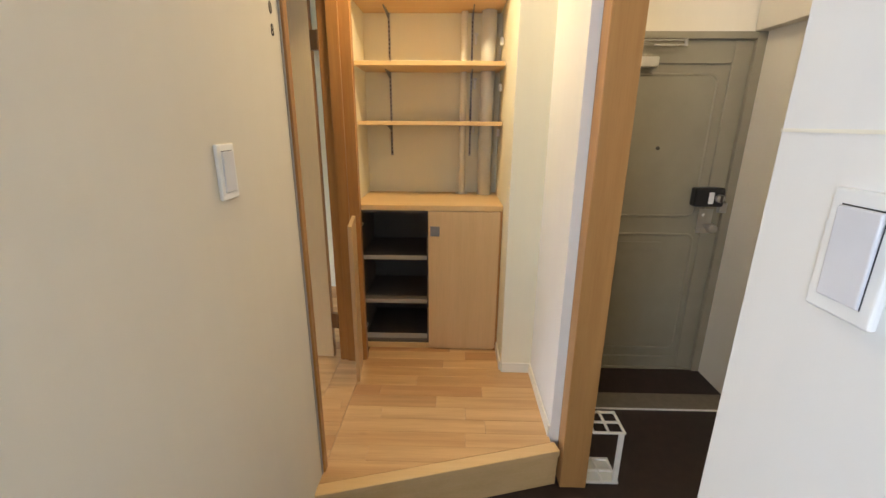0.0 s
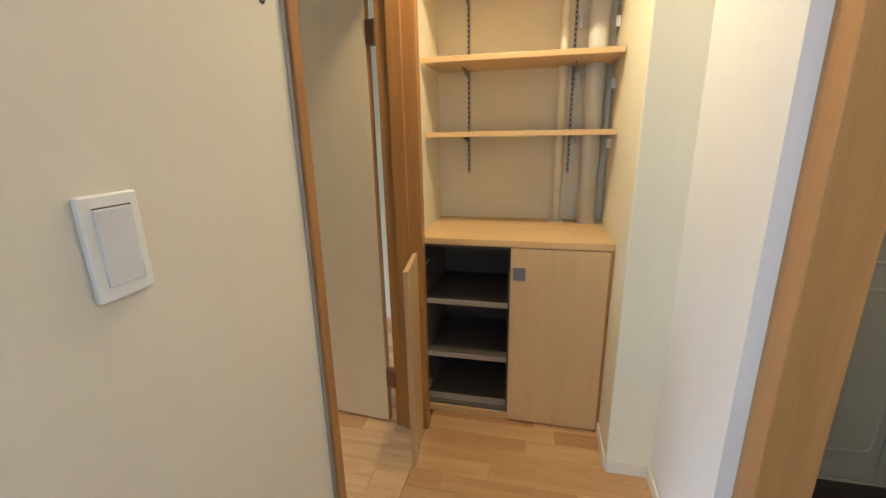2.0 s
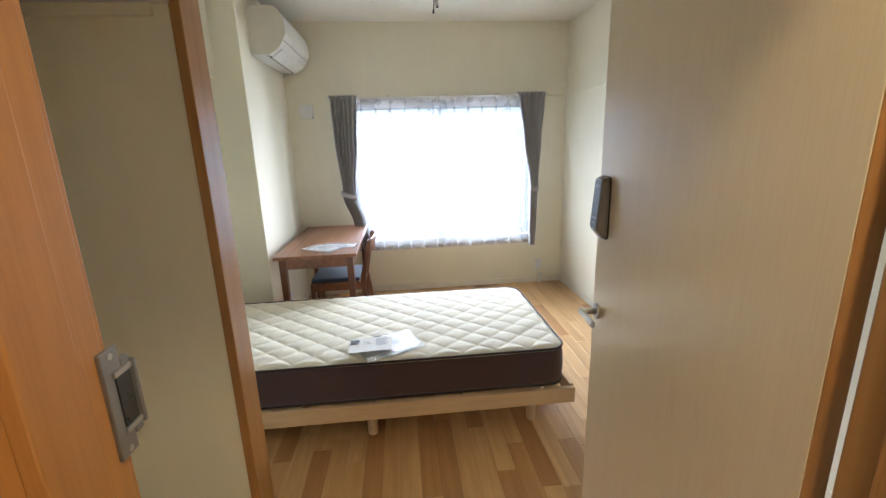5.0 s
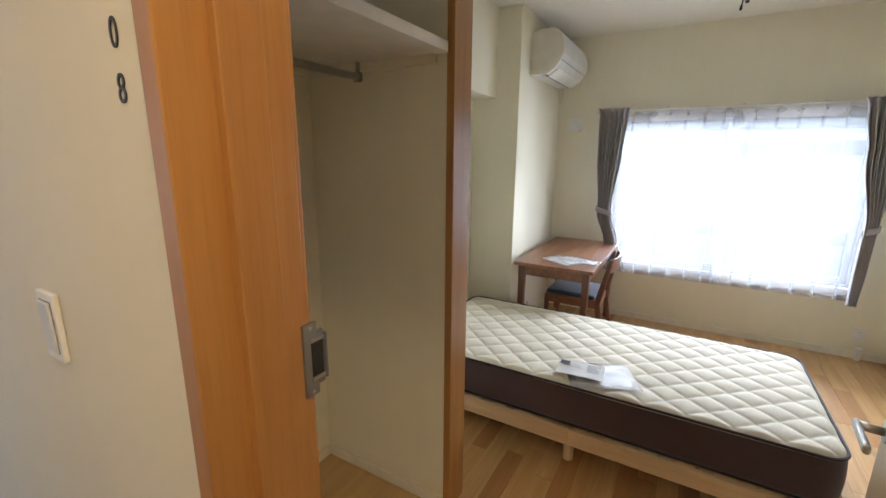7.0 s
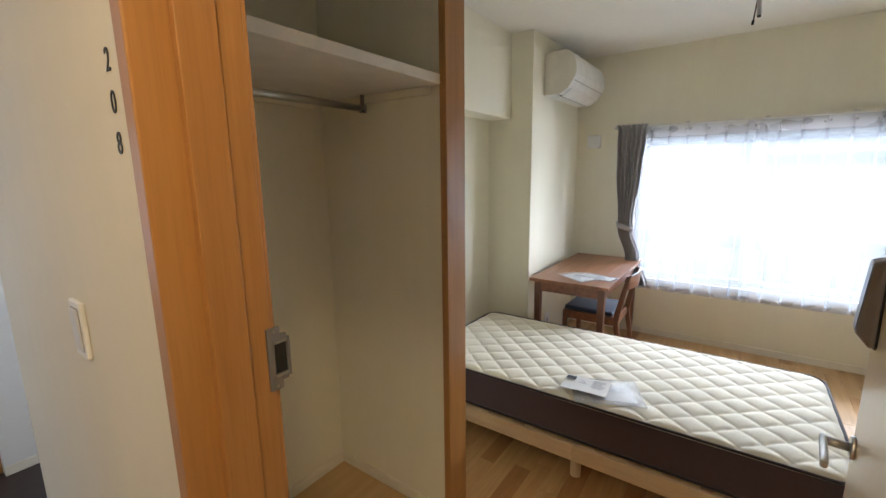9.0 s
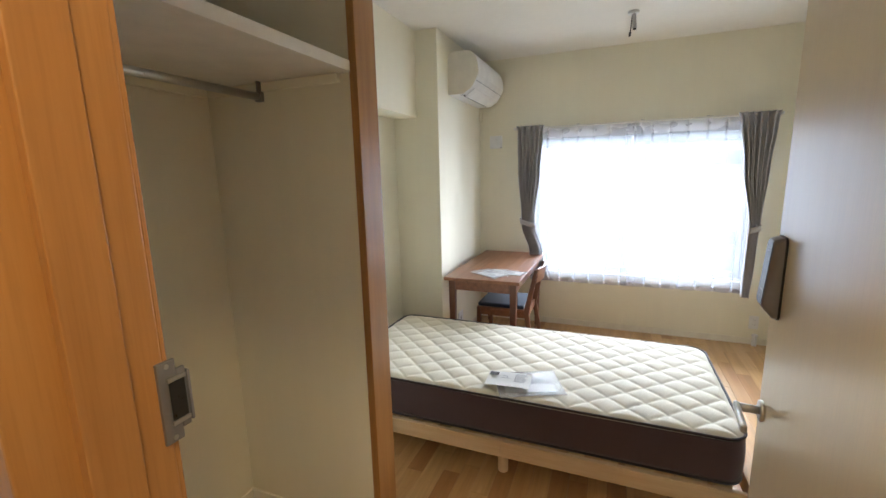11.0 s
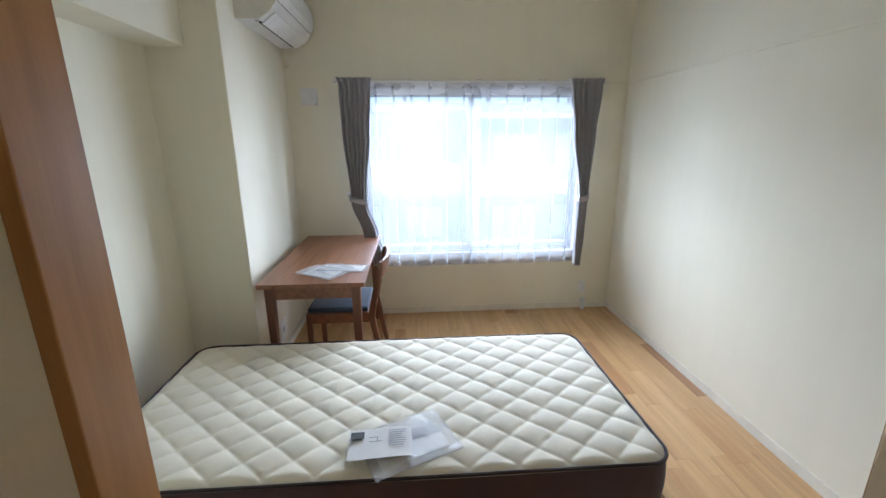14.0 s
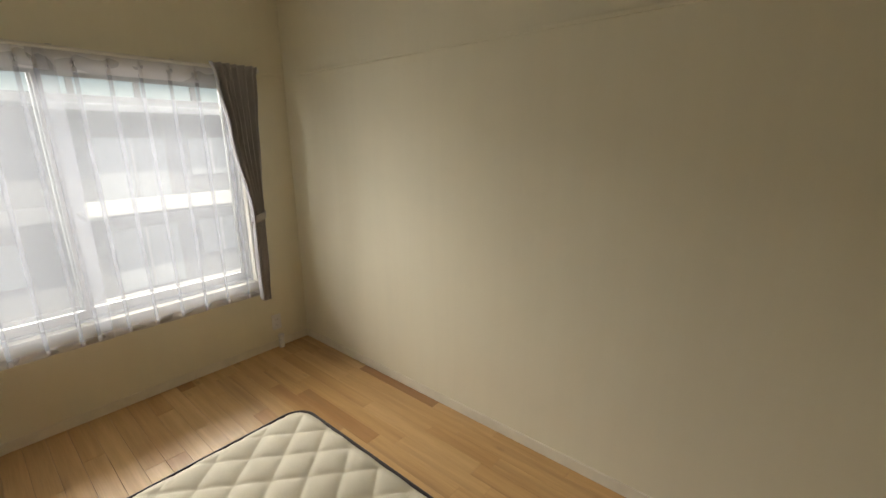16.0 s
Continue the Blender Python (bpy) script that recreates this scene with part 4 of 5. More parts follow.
def sheet(w, h, th, seed, curl=0.004, nx=14, ny=10):
    """A slightly waved sheet, w along x and h along y, centred at the origin."""
    rng = random.Random(seed)
    a, b, c = rng.uniform(0, 6), rng.uniform(0, 6), rng.uniform(0.6, 1.4)
    bm = bmesh.new()
    lay = []
    for side in (0, 1):
        g = []
        for j in range(ny + 1):
            row = []
            for i in range(nx + 1):
                x, y = w * (i / nx - 0.5), h * (j / ny - 0.5)
                z = curl * (1 + math.sin(a + c * 14 * x) * 0.5 + math.sin(b + 17 * y) * 0.5) + side * th
                row.append(bm.verts.new((x, y, z)))
            g.append(row)
        lay.append(g)
    for s, g in enumerate(lay):
        for j in range(ny):
            for i in range(nx):
                q = (g[j][i], g[j][i + 1], g[j + 1][i + 1], g[j + 1][i])
                bm.faces.new(q if s else q[::-1])
    b0, t0 = lay
    for i in range(nx):
        bm.faces.new((b0[0][i], b0[0][i + 1], t0[0][i + 1], t0[0][i]))
        bm.faces.new((t0[ny][i], t0[ny][i + 1], b0[ny][i + 1], b0[ny][i]))
    for j in range(ny):
        bm.faces.new((t0[j][0], t0[j + 1][0], b0[j + 1][0], b0[j][0]))
        bm.faces.new((b0[j][nx], b0[j + 1][nx], t0[j + 1][nx], t0[j][nx]))
    return bm


def leaflet(name, m, w, h, seed, label, bars, block=None, bag=None):
    t = thing(name, m, label, "paper")
    part("paper", sheet(w, h, 0.0008, seed), M_PAPER, t)
    for x, y, bw, bh, dark in bars:
        part("print", slab((x, y, 0.0093), (x + bw, y + bh, 0.0097)), M_INK if dark else M_GREYINK, t)
    if bag:
        part("bag", put(sheet(bag[0], bag[1], 0.004, seed + 5, 0.006, 22, 18), at(bag[2], bag[3], -0.001)), M_BAG, t, "crumpled clear plastic bag", True)
    return t


def text_lines(x, y, w, n, gap, seed):
    rng = random.Random(seed)
    return [(x, y - k * gap, w * rng.uniform(0.7, 1.0), gap * 0.35, False) for k in range(n)]


ZB = 0.478
leaflet("leaflet", at(-1.832, 1.672, ZB) @ pose(0, 0, 0.020, 0, 0, 93), 0.225, 0.150, 1, "folded white printed leaflet lying on the mattress",
        [(-0.106, 0.020, 0.048, 0.036, True)] + text_lines(0.030, 0.052, 0.065, 8, 0.011, 2) + [(-0.040, 0.0, 0.045, 0.003, False), (-0.040, 0.022, 0.030, 0.003, False), (-0.012, 0.0, 0.003, 0.024, False)])
leaflet("leaflet", at(-1.850, 1.770, ZB) @ pose(0, 0, 0, 0, 0, 114), 0.26, 0.17, 3, "white printed sheet in a clear plastic bag on the mattress",
        text_lines(-0.10, 0.05, 0.08, 6, 0.012, 5) + text_lines(0.02, 0.04, 0.07, 4, 0.014, 6), None, (0.33, 0.24, 0.0, 0.0))
leaflet("leaflet", at(-3.05, 1.245, 0.75) @ pose(0, 0, 0, 0, 0, 60), 0.21, 0.15, 4, "white printed leaflets in a clear bag on the desk",
        text_lines(-0.08, 0.05, 0.06, 4, 0.016, 8) + text_lines(0.0, -0.02, 0.07, 3, 0.014, 9), None, (0.28, 0.21, 0.0, 0.0))
leaflet("leaflet", at(-3.125, 1.355, 0.752) @ pose(0, 0, 0, 0, 0, 82), 0.26, 0.12, 6, "long white printed leaflet in a clear bag on the desk",
        [(-0.02 + 0.018 * k, -0.03, 0.003, 0.055, True) for k in range(5)] + [(0.095, 0.02, 0.018, 0.018, False)], None, (0.30, 0.16, 0.0, 0.0))


# ---- closet ----
def closet():
    s = thing("closet_shelf", at(-0.66, 0.9, 1.94), "white painted closet shelf", "shelf")
    wpart("board", slab((-1.166, 0.547, 1.925), (X_R - 0.002, 1.255, 1.962), 0.002), M_WHITE_METAL, s)
    for lo, hi in (((-1.166, 0.565, 1.893), (-1.148, 1.205, 1.925)), ((-1.148, 0.547, 1.893), (X_R - 0.02, 0.565, 1.925)), ((X_R - 0.02, 0.547, 1.893), (X_R - 0.002, 1.205, 1.925))):
        wpart("batten", slab(lo, hi, 0.002), M_WALL, s)
    r = thing("clothes_rail", at(-0.66, 0.865, 1.87), "steel clothes rail hung under the closet shelf", "clothes rail")
    wpart("rail", rod((-1.135, 0.865, 1.868), (X_R - 0.03, 0.865, 1.868), 0.0140, n=20), M_STEEL, r, "", True)
    for x in (-1.125, X_R - 0.045):
        wpart("bracket", joined(slab((x - 0.010, 0.850, 1.850), (x + 0.010, 0.880, 1.886), 0.003), slab((x - 0.010, 0.862, 1.884), (x + 0.010, 0.868, 1.9245), 0.001)), M_DULL, r)


closet()


# ---- hall: number, switches ----
number = thing("house_number", at(X_H, 1.485, 1.697), "black room number 208 on the hall wall", "sign")
for k, ch in enumerate("208"):
    lettering("digit", ch, pose(0.0012, 0.0, 0.0578 - 0.0578 * k, 90, 0, 90) @ Matrix.Diagonal((0.85, 1, 1, 1)), 0.046, M_INK, number)


def wall_switch(m, label):
    """Local: x along the wall, z up, y out of the wall is negative."""
    s = thing("light_switch", m, label, "light switch", "light switches")
    part("plate", slab((-0.036, -0.0095, -0.062), (0.036, 0.0, 0.062), 0.003, 3), M_WHITE, s)
    part("rocker", put(slab((-0.023, -0.004, -0.046), (0.023, 0.001, 0.046), 0.002), at(0, -0.0095, 0) @ pose(0, 0, 0, 1.5)), M_SWITCH, s)
    part("gap", slab((-0.0225, -0.0103, 0.0462), (0.0235, -0.0098, 0.0476)), M_INK, s)
    part("gap", slab((0.0232, -0.0103, -0.046), (0.0242, -0.0098, 0.0474)), M_INK, s)
    return s


M_SWITCH = plain("pale_grey_switch", (0.68, 0.68, 0.71), 0.35)
wall_switch(at(X_H, 1.129, 1.279) @ pose(0, 0, 0, 0, 0, 90), "white rocker light switch on the cream hall wall")
wall_switch(at(0.885, 0.563, 1.270) @ pose(0, 0, 0, 0, 0, -90), "white rocker light switch on the white wall")


# ---- shoe cabinet with counter ----
def shoe_cabinet():
    x0, x1, yf, yb = -0.078, 0.783, 2.575, 3.055
    c = thing("shoe_cabinet", at((x0 + x1) / 2, yf, 0), "maple shoe cabinet with one door open and dark shelves", "cabinet")
    b = 0.018
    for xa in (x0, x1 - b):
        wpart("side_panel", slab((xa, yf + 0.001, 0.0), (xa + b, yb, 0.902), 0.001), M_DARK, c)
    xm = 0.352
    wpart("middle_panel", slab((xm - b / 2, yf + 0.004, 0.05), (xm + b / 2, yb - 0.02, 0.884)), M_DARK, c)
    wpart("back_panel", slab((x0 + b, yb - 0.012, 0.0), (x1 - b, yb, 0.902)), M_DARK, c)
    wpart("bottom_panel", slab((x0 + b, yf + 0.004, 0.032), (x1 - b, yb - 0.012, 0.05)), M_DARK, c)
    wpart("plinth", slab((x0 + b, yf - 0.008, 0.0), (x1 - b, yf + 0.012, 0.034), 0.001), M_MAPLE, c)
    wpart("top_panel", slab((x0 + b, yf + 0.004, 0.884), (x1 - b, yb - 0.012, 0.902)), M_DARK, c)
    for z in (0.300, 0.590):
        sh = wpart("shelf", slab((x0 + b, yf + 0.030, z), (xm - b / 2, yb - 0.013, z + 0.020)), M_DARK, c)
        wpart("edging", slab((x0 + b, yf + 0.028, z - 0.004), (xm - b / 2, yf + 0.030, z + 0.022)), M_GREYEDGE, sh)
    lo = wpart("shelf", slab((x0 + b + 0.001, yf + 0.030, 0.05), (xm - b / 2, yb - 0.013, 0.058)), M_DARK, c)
    wpart("edging", slab((x0 + b + 0.001, yf + 0.026, 0.05), (xm - b / 2, yf + 0.030, 0.085)), M_GREYEDGE, lo)
    wpart("edge_strip", slab((x0, yf - 0.004, 0.0), (x0 + b, yf + 0.0005, 0.902), 0.001), M_MAPLE_V, c)
    wpart("edge_strip", slab((x1 - b, yf - 0.022, 0.0), (x1 + 0.002, yf + 0.0005, 0.9028), 0.001), M_JAMB, c)
    wpart("edge_strip", slab((xm, yf - 0.004, 0.888), (x1 - b - 0.0005, yf + 0.0035, 0.9025), 0.001), M_MAPLE, c)
    # closed door
    d = wpart("door", slab((xm + 0.002, yf - 0.024, 0.016), (x1 - 0.011, yf - 0.0045, 0.8985), 0.002), M_MAPLE_V, c)
    h = wpart("pull", slab((xm + 0.014, yf - 0.0265, 0.750), (xm + 0.068, yf - 0.0235, 0.810), 0.001), M_DULL, d, "square dull metal recessed pull")
    wpart("pull_rim", joined(slab((xm + 0.016, yf - 0.028, 0.752), (xm + 0.066, yf - 0.0265, 0.757)), slab((xm + 0.016, yf - 0.028, 0.803), (xm + 0.066, yf - 0.0265, 0.808)), slab((xm + 0.016, yf - 0.028, 0.757), (xm + 0.021, yf - 0.0265, 0.803)), slab((xm + 0.061, yf - 0.028, 0.757), (xm + 0.066, yf - 0.0265, 0.803)), slab((xm + 0.032, yf - 0.028, 0.770), (xm + 0.052, yf - 0.0265, 0.790))), M_DULL, h)
    # open door, swung out on its hinges
    m = at(-0.062, yf - 0.004, 0) @ pose(0, 0, 0, 0, 0, -81.5)
    do = wpart("door", put(slab((0.0, -0.0205, 0.016), (0.412, 0.0, 0.8985), 0.002), m), M_MAPLE_V, c)
    wpart("pull", put(slab((0.340, -0.0225, 0.750), (0.394, -0.0195, 0.810), 0.001), m), M_DULL, do, "square dull metal recessed pull")
    for z in (0.13, 0.80):
        hg = wpart("hinge", put(rod((0.026, 0.0, z), (0.026, 0.006, z), 0.017, n=18), m), M_STEEL, do)
        wpart("hinge_arm", slab((x0 + b, yf + 0.006, z - 0.008), (x0 + b + 0.014, yf + 0.070, z + 0.008), 0.002), M_STEEL, hg)


shoe_cabinet()
top = thing("counter_top", at(0.35, 2.8, 0.905), "maple counter top over the shoe cabinet", "counter")
wpart("board", slab((-0.081, 2.556, 0.9035), (0.786, 3.058, 0.934), 0.003), M_MAPLE, top)
wpart("front_edge", slab((-0.081, 2.551, 0.9035), (0.786, 2.5555, 0.9335), 0.0015), M_MAPLE, top, "pale maple edging")


# ---- wall shelves on slotted standards ----
def wall_shelf(z, y0, th, label):
    s = thing("wall_shelf", at(0.35, 2.9, z), label, "shelf", "shelves in the niche")
    wpart("board", slab((-0.072, y0, z - th), (0.778, 3.045, z), 0.002), M_MAPLE, s)
    for x in (0.083, 0.603):
        prof = [(3.047, z - th - 0.001), (3.047, z - th - 0.034), (3.030, z - th - 0.032), (y0 + 0.16, z - th - 0.008), (y0 + 0.15, z - th - 0.001)]
        wpart("bracket", prism(prof, 0, x - 0.0035, x + 0.0035), M_DULL, s)


wall_shelf(1.400, 2.735, 0.024, "narrow pale maple shelf in the niche")
wall_shelf(1.722, 2.700, 0.024, "deeper maple niche shelf")
wall_shelf(2.060, 2.690, 0.024, "deeper maple niche shelf")


def standard(x):
    s = thing("shelf_standard", at(x, 3.06, 1.18), "slotted metal shelf standard on the niche wall", "shelf standard", "shelf standards in the niche")
    wpart("channel", slab((x - 0.007, 3.050, 1.18), (x + 0.007, 3.06, 2.30), 0.001), M_GREYSOCK, s)
    for k in range(45):
        z = 1.195 + k * 0.0245
        wpart("slot", slab((x - 0.0035, 3.0485, z), (x + 0.0035, 3.0502, z + 0.014)), M_BLACK, s)


standard(0.083)
standard(0.603)


def pipe(name, x, y, r, mat, label, rings, base):
    p = thing(name, at(x, y, 0.934), label, "pipe", "pipes in the niche")
    wpart("tube", rod((x, y, 0.934), (x, y, Z_HALL), r, n=28), mat, p, "", True)
    for z, h in rings:
        wpart("coupling", rod((x, y, z), (x, y, z + h), r * 1.14, n=28, bev=0.003), mat, p, "", True)
    if base:
        wpart("base_ring", rod((x, y, 0.9342), (x, y, 0.940), r * 2.1, n=28, bev=0.002), mat, p, "", True)


pipe("cream_pipe", 0.553, 3.005, 0.020, M_CREAMPIPE, "cream plastic water pipe through the counter", ((1.30, 0.09), (1.66, 0.035)), True)
pipe("grey_pipe", 0.702, 2.985, 0.045, M_PIPE, "thick pale grey drain pipe through the counter", (), False)
for z in (1.33, 1.60, 1.86):
    cl = thing("pipe_clip", at(0.615, 3.04, z), "small white plastic pipe clip", "clip", "pipe clips in the niche")
    wpart("clip", joined(slab((0.618, 3.02, z), (0.632, 3.06, z + 0.06), 0.004), slab((0.612, 3.03, z + 0.05), (0.640, 3.06, z + 0.066), 0.004)), M_WHITE, cl)
    cr = thing("pipe_clip", at(0.78, 2.95, z), "small white plastic pipe clip", "clip", "pipe clips in the niche")
    wpart("clip", slab((0.768, 2.93, z - 0.02), (0.787, 2.945, z + 0.025), 0.003), M_WHITE, cr)


# ---- entrance door ----
def frame_bar(pts, r):
    """A raised round moulding along a closed line in the door's plane (x, z)."""
    bm = bmesh.new()
    n = len(pts)
    rings = []
    for i, p in enumerate(pts):
        d = (Vector(pts[(i + 1) % n]) - Vector(pts[i - 1])).normalized()
        nr = Vector((d.y, -d.x))
        rings.append([bm.verts.new((p[0] + nr.x * r * math.cos(a), DOOR_Y - r * 0.8 * math.sin(a), p[1] + nr.y * r * math.cos(a))) for a in (0, math.pi / 4, math.pi / 2, 3 * math.pi / 4, math.pi)])
    for i in range(n):
        a, b = rings[i], rings[(i + 1) % n]
        for k in range(4):
            bm.faces.new((a[k], b[k], b[k + 1], a[k + 1]))
    bmesh.ops.recalc_face_normals(bm, faces=bm.faces)
    return bm


DOOR_Y = 2.715


def steel_door():
    d = thing("entrance_door", at(1.66, DOOR_Y, Z_LOW), "olive-grey painted steel entrance door with a black lock", "door")
    z0, z1 = -0.185, 1.868
    x0, x1 = 1.235, 2.115
    wpart("leaf", slab((x0, DOOR_Y, z0), (x1, DOOR_Y + 0.04, z1), 0.002), M_STEELDOOR, d)
    fr = thing("entrance_door_frame", at(1.66, DOOR_Y, Z_LOW), "olive-grey painted steel frame of the entrance door", "door frame", "", "structure")
    for lo, hi in (((1.20, 2.675, Z_LOW), (1.236, 2.80, 1.905)), ((2.114, 2.675, Z_LOW), (2.1645, 2.80, 1.905)), ((1.236, 2.675, 1.868), (2.114, 2.80, 1.905)), ((1.236, 2.69, Z_LOW), (2.114, 2.80, -0.186))):
        wpart("frame_bar", slab(lo, hi, 0.003), M_STEELDOOR, fr)
    # recessed field with stepped edge: stiles and rails stand proud
    for lo, hi in (((x0, DOOR_Y - 0.014, z0), (1.345, DOOR_Y, z1)), ((2.018, DOOR_Y - 0.014, z0), (x1, DOOR_Y, z1)), ((1.345, DOOR_Y - 0.014, 1.745), (2.018, DOOR_Y, z1)), ((1.345, DOOR_Y - 0.014, z0), (2.018, DOOR_Y, -0.105))):
        wpart("stile", slab(lo, hi, 0.004), M_STEELDOOR, d)
    for a0, b0, a1, b1 in ((1.372, 0.875, 1.965, 1.690), (1.372, -0.045, 1.985, 0.755)):
        pts = rounded_outline(a0, a1, b0, b1, 0.045, 6)
        wpart("moulding", frame_bar(pts, 0.009), M_STEELDOOR, d, "", True)
    wpart("letter_flap", slab((1.46, DOOR_Y - 0.006, 0.655), (1.80, DOOR_Y, 0.705), 0.002), M_STEELDOOR, d)
    wpart("peephole", rod((1.688, DOOR_Y - 0.006, 1.283), (1.688, DOOR_Y, 1.283), 0.011, n=18), M_DARKMETAL, d)
    lk = wpart("lock_box", slab((1.915, 2.635, 0.945), (2.085, DOOR_Y - 0.014, 1.060), 0.014, 3), M_BLACK, d, "black electronic lock box")
    wpart("white_label", slab((1.990, 2.633, 0.965), (2.020, 2.6355, 1.035), 0.001), M_WHITE, lk)
    wpart("thumb_turn", rod((2.050, 2.612, 1.0), (2.050, 2.636, 1.0), 0.024, n=24, bev=0.003), M_STEEL, lk, "", True)
    wpart("turn_bar", slab((2.044, 2.602, 0.980), (2.056, 2.613, 1.020), 0.003), M_DARKMETAL, lk)
    kp = wpart("knob_plate", slab((1.985, DOOR_Y - 0.018, 0.770), (2.070, DOOR_Y - 0.0135, 0.925), 0.002), M_STEEL, d, "worn steel knob plate")
    wpart("knob", joined(rod((2.040, 2.640, 0.815), (2.040, DOOR_Y - 0.018, 0.815), 0.013, n=18), rod((2.040, 2.615, 0.815), (2.040, 2.648, 0.815), 0.026, 0.030, 24, 0.006)), M_STEEL, kp, "", True)
    wpart("thumb_piece", rod((2.020, DOOR_Y - 0.030, 0.885), (2.020, DOOR_Y - 0.018, 0.885), 0.010, n=16), M_STEEL, kp)
    wpart("guard_plate", slab((2.088, 2.668, 0.905), (2.128, DOOR_Y - 0.0135, 0.965), 0.002), M_STEEL, d)
    cl = wpart("door_closer", slab((1.38, 2.650, 1.72), (1.60, DOOR_Y - 0.0135, 1.775), 0.006), M_STEEL, d, "grey metal door closer")
    wpart("closer_arm", joined(slab((1.46, 2.640, 1.852), (1.72, 2.660, 1.858), 0.001), slab((1.56, 2.642, 1.828), (1.735, 2.656, 1.834), 0.001), rod((1.725, 2.65, 1.825), (1.725, 2.65, 1.862), 0.010, n=14)), M_STEEL, cl)
    for root in (d, fr):
        for ob in root.children_recursive:
            ob.data.transform(Matrix.Diagonal((1, 1, 0.983, 1)))


steel_door()


# ---- umbrella stand ----
def umbrella_stand():
    u = thing("umbrella_stand", at(1.20, 1.80, Z_LOW), "white enamelled wire umbrella stand with four squares", "umbrella stand")
    x0, x1, y0, y1, zt, zb = 1.128, 1.275, 1.722, 1.872, 0.088, Z_LOW
    w = 0.011
    for x in (x0, (x0 + x1) / 2 - w / 2, x1 - w):
        part_bm = slab((x, y0, zt - 0.009), (x + w, y1, zt), 0.002)
        wpart("top_bar", part_bm, M_WHITE_METAL, u)
    for y in (y0, (y0 + y1) / 2 - w / 2, y1 - w):
        wpart("top_bar", slab((x0 + w * 0.2, y, zt - 0.0105), (x1 - w * 0.2, y + w, zt - 0.0015), 0.002), M_WHITE_METAL, u)
    for x, y in ((x1 - 0.030, y0), (x0 + 0.006, y1 - 0.012)):
        wpart("upright", slab((x, y, zb + 0.012), (x + 0.024, y + 0.010, zt - 0.009), 0.002), M_WHITE_METAL, u)
    tray = wpart("tray", slab((x0 + 0.004, y0 + 0.004, zb), (x1 - 0.004, y1 - 0.004, zb + 0.003), 0.001), M_PIPE, u, "grey drip tray")
    for lo, hi in (((x0, y0), (x1, y0 + 0.01)), ((x0, y1 - 0.01), (x1, y1)), ((x0, y0), (x0 + 0.01, y1)), ((x1 - 0.01, y0), (x1, y1)), ((x0, (y0 + y1) / 2 - 0.005), (x1, (y0 + y1) / 2 + 0.005)), (((x0 + x1) / 2 - 0.005, y0), ((x0 + x1) / 2 + 0.005, y1))):
        wpart("rim", slab((*lo, zb + 0.003), (*hi, zb + 0.016), 0.002), M_WHITE_METAL, tray)


umbrella_stand()


# ---- outside the bedroom window ----
M_GROUND = plain("concrete_yard", (0.30, 0.295, 0.28), 0.85, 0, 0.12, 0.8)
M_FACADE = plain("weathered_concrete_facade", (0.19, 0.20, 0.205), 0.8, 0, 0.1, 0.6)
M_PARAPET = plain("white_parapet_paint", (0.62, 0.62, 0.60), 0.7, 0, 0.05, 0.8)
# pale base colour stands in for sky reflected in the far panes
M_SKYGLASS = plain("facade_glass_sky_paled", (0.34, 0.37, 0.39), 0.12)
setting("ground", slab((-400, -400, -3.4), (400, 400, -3.2)), M_GROUND, "pale concrete yard below the window")


def apartment_block():
    b = thing("apartment_block", at(-17, 4, -3.2), "grey concrete building with white balcony parapets across the yard", "building")
    wpart("wall", slab((-24, -14, -3.2), (-17, 22, 2.45)), M_FACADE, b)
    wpart("roof", slab((-24.3, -14.3, 2.45), (-15.6, 22.3, 2.72), 0.05), M_FACADE, b)
    for f in range(2):
        z = -3.2 + f * 2.75
        for k in range(6):
            y = -13.5 + k * 5.9
            bal = wpart("balcony", slab((-17.0, y, z - 0.12), (-15.6, y + 5.5, z + 0.02), 0.01), M_FACADE, b)
            wpart("parapet", slab((-15.72, y, z - 0.10), (-15.6, y + 5.5, z + 0.42), 0.02), M_PARAPET if y > 4 else M_FACADE, bal)
            w = wpart("window", slab((-17.0, y + 0.7, z + 0.15), (-16.93, y + 2.5, z + 2.1), 0.01), M_SKYGLASS, b)
            wpart("window_frame", slab((-16.935, y + 1.57, z + 0.15), (-16.90, y + 1.63, z + 2.1)), M_ALU, w)
            w2 = wpart("window", slab((-17.0, y + 3.2, z + 0.9), (-16.93, y + 4.6, z + 2.1), 0.01), M_SKYGLASS, b)
            wpart("window_frame", slab((-16.935, y + 3.87, z + 0.9), (-16.90, y + 3.93, z + 2.1)), M_ALU, w2)
    for k in range(24):
        wpart("roof_post", slab((-15.9, -13 + 1.45 * k, 2.72), (-15.8, -12.86 + 1.45 * k, 3.75)), M_FACADE, b)
    wpart("roof_rail", slab((-15.95, -13.2, 3.75), (-15.75, 21.5, 3.9)), M_FACADE, b)


apartment_block()
setting("wall_outside", slab((-4.27, 3.72, -3.2), (-4.13, 9.0, 2.9)), M_FACADE, "pale outer wall of the building")


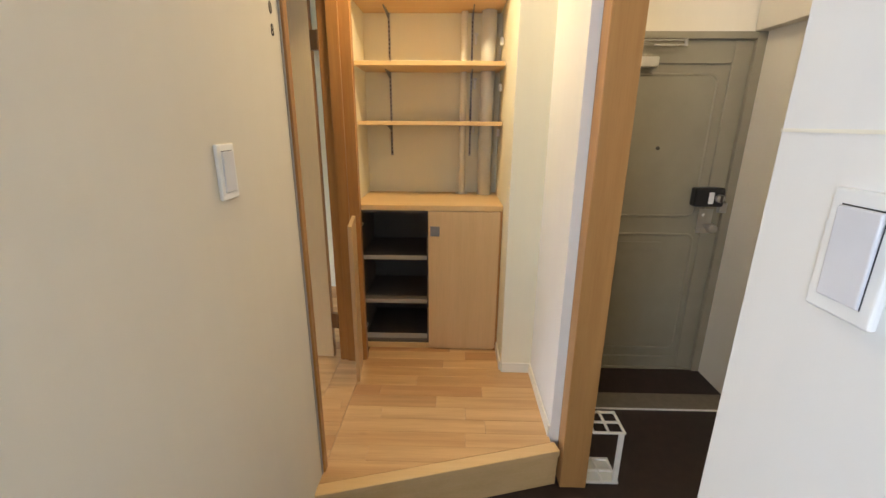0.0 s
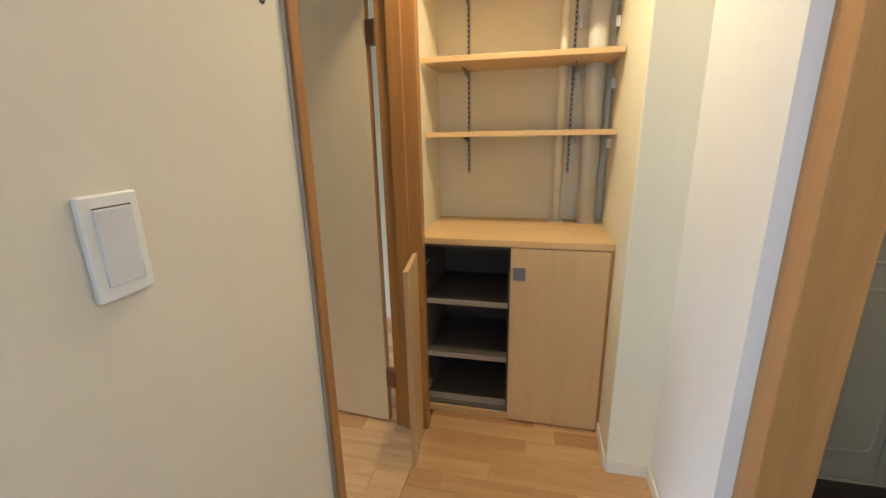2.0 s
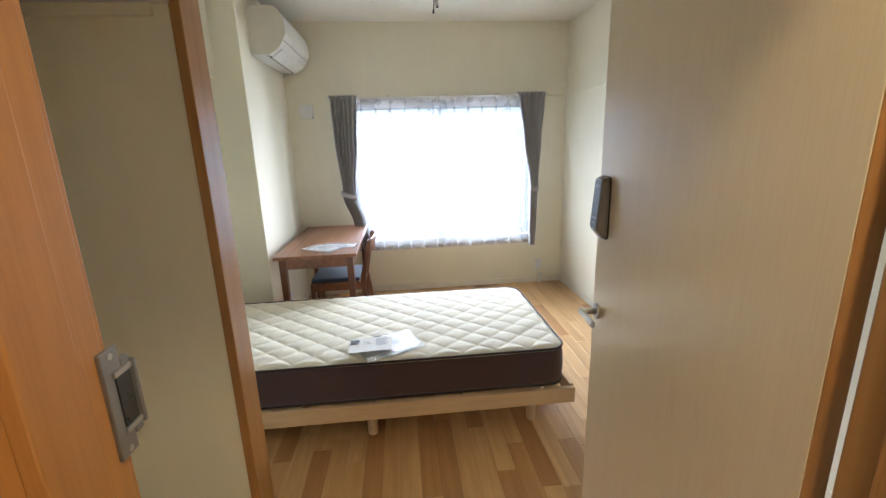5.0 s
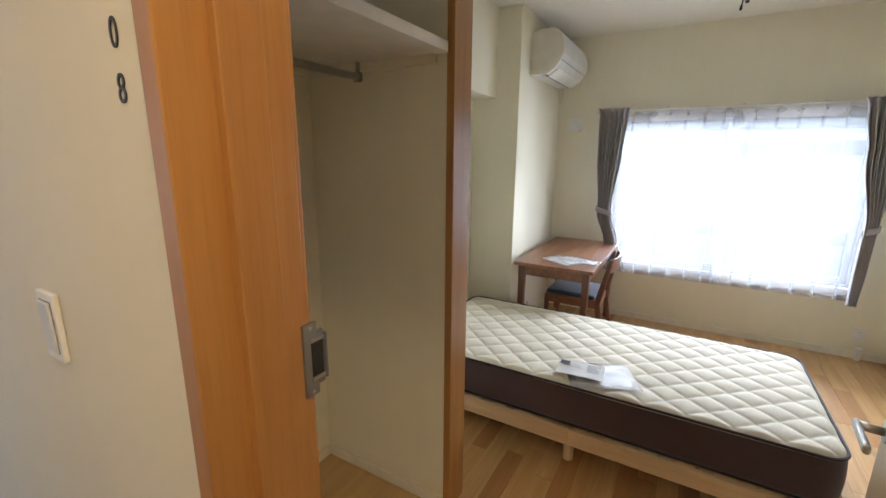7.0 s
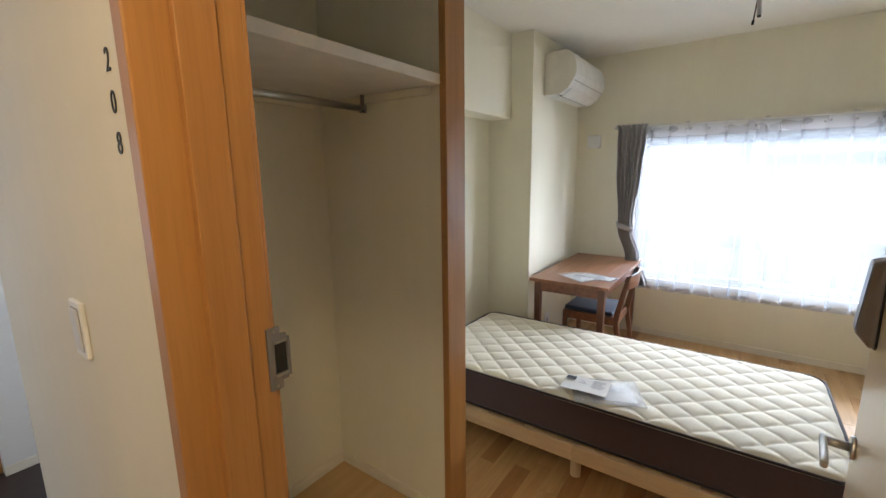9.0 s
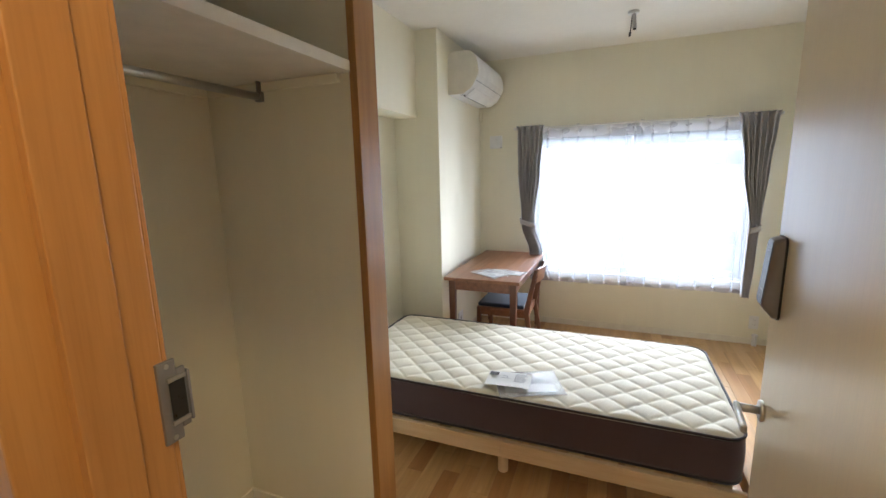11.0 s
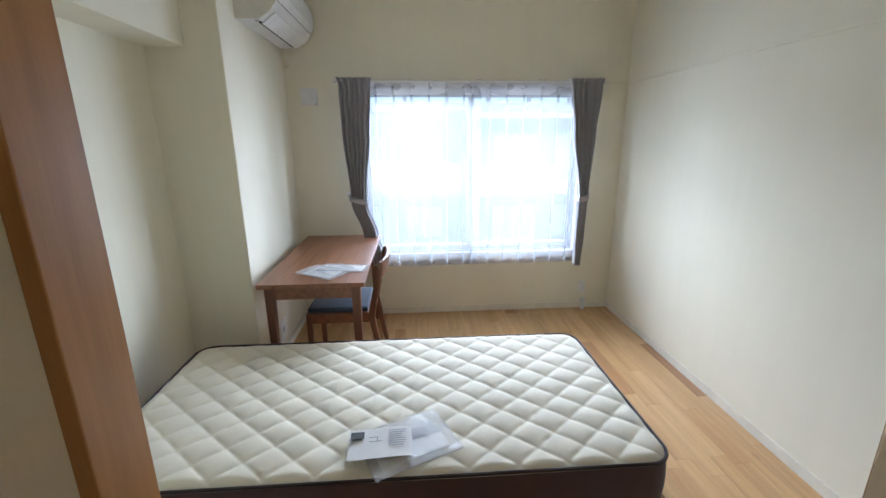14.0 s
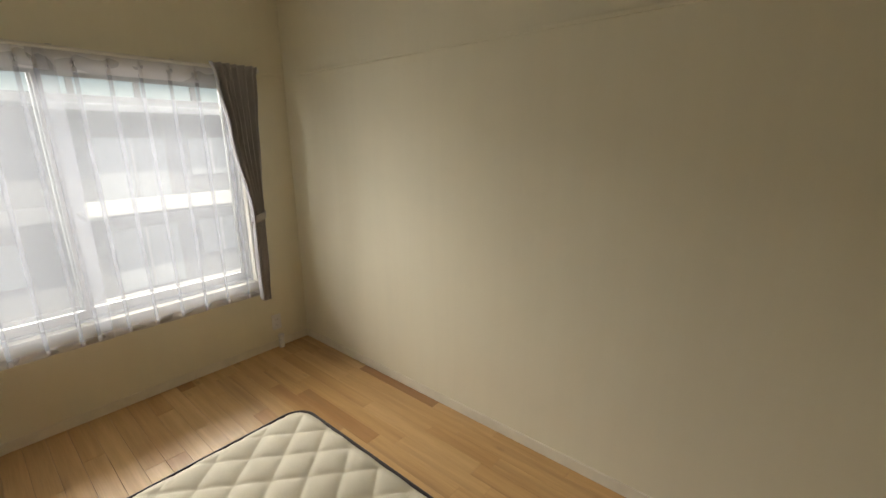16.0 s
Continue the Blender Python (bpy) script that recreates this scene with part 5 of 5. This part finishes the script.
def pillar_outlet():
    o = thing("power_outlet", at(-3.45, 0.83, 0.2), "white wall outlet low on the pillar under the desk", "outlet")
    wpart("cover_plate", slab((-3.50, 0.83, 0.13), (-3.38, 0.838, 0.27), 0.003), M_WHITE, o)
    wpart("socket", slab((-3.455, 0.838, 0.18), (-3.425, 0.8405, 0.22), 0.001), M_GREYSOCK, o)
    k = thing("desk_hook", at(-3.30, 1.02, 0.60), "black metal hook under the desk apron", "hook")
    wpart("hook", joined(slab((-3.31, 0.955, 0.60), (-3.285, 0.965, 0.66), 0.002), slab((-3.31, 0.965, 0.585), (-3.285, 0.995, 0.603), 0.004)), M_BLACK, k)


pillar_outlet()


# ---- floor planks ----
def clip(poly, a, n):
    """The part of a convex polygon on the side of the line through a to which n points."""
    out = []
    for i, p in enumerate(poly):
        q = poly[(i + 1) % len(poly)]
        dp = (p[0] - a[0]) * n[0] + (p[1] - a[1]) * n[1]
        dq = (q[0] - a[0]) * n[0] + (q[1] - a[1]) * n[1]
        if dp >= 0:
            out.append(p)
        if dp * dq < 0:
            f = dp / (dp - dq)
            out.append((p[0] + (q[0] - p[0]) * f, p[1] + (q[1] - p[1]) * f))
    return out


def plank_mesh(poly, z0, z1, ch):
    cx, cy = sum(p[0] for p in poly) / len(poly), sum(p[1] for p in poly) / len(poly)
    xs, ys = [p[0] for p in poly], [p[1] for p in poly]
    hx, hy = (max(xs) - min(xs)) / 2, (max(ys) - min(ys)) / 2
    fx, fy = max(0.2, 1 - ch / max(hx, 1e-3)), max(0.2, 1 - ch / max(hy, 1e-3))
    mx, my = (max(xs) + min(xs)) / 2, (max(ys) + min(ys)) / 2
    bm = bmesh.new()
    lo = [bm.verts.new((p[0], p[1], z0)) for p in poly]
    md = [bm.verts.new((p[0], p[1], z1 - ch * 0.6)) for p in poly]
    tp = [bm.verts.new((mx + (p[0] - mx) * fx, my + (p[1] - my) * fy, z1)) for p in poly]
    n = len(poly)
    for a, b in ((lo, md), (md, tp)):
        for i in range(n):
            bm.faces.new((a[i], a[(i + 1) % n], b[(i + 1) % n], b[i]))
    bm.faces.new(tp)
    return bm


def lay_planks(owner, x0, x1, y0, y1, width, seed, cuts=(), keep=None):
    rng = random.Random(seed)
    y = y0
    while y < y1 - 0.004:
        ye = min(y + width, y1)
        x = x0 - rng.uniform(0.0, 0.6)
        while x < x1:
            xe = x + rng.choice((0.42, 0.55, 0.68, 0.80, 0.92))
            a, b = max(x, x0), min(xe, x1)
            if b - a > 0.01:
                poly = [(a + 0.0004, y + 0.0004), (b - 0.0004, y + 0.0004), (b - 0.0004, ye - 0.0004), (a + 0.0004, ye - 0.0004)]
                for pt, nn in cuts:
                    poly = clip(poly, pt, nn)
                if len(poly) >= 3 and max(p[1] for p in poly) - min(p[1] for p in poly) > 0.004:
                    dz = rng.uniform(-0.0003, 0.0003)
                    wpart("plank", plank_mesh(poly, -0.012, dz, 0.0012), M_FLOOR_X, owner)
            x = xe
        y = ye


floor_room = thing("floor_room", at(-2.0, 2.0, 0), "glossy birch plank floor in mixed honey tones", "floor", "", "structure")
lay_planks(floor_room, X_W, X_R - 0.011, 1.266, Y_N, 0.0905, 21)
lay_planks(floor_room, X_W, -1.17, 0.44, 1.266, 0.0905, 22)
floor_hall = thing("floor_hall", at(0.4, 2.2, 0), "birch plank floor in mixed honey tones", "floor", "", "structure")
_d = Vector((0.985 - X_H, 1.716 - 1.446)).normalized()
_n = (-_d.y, _d.x)
_p = (X_H + _n[0] * 0.046, 1.446 + _n[1] * 0.046)
lay_planks(floor_hall, X_H + 0.0005, 0.957, 1.44, 2.60, 0.0905, 5, ((_p, _n),))
lay_planks(floor_hall, X_R - 0.0105, X_H - 0.0005, Y_D0, Y_D1, 0.0905, 9)
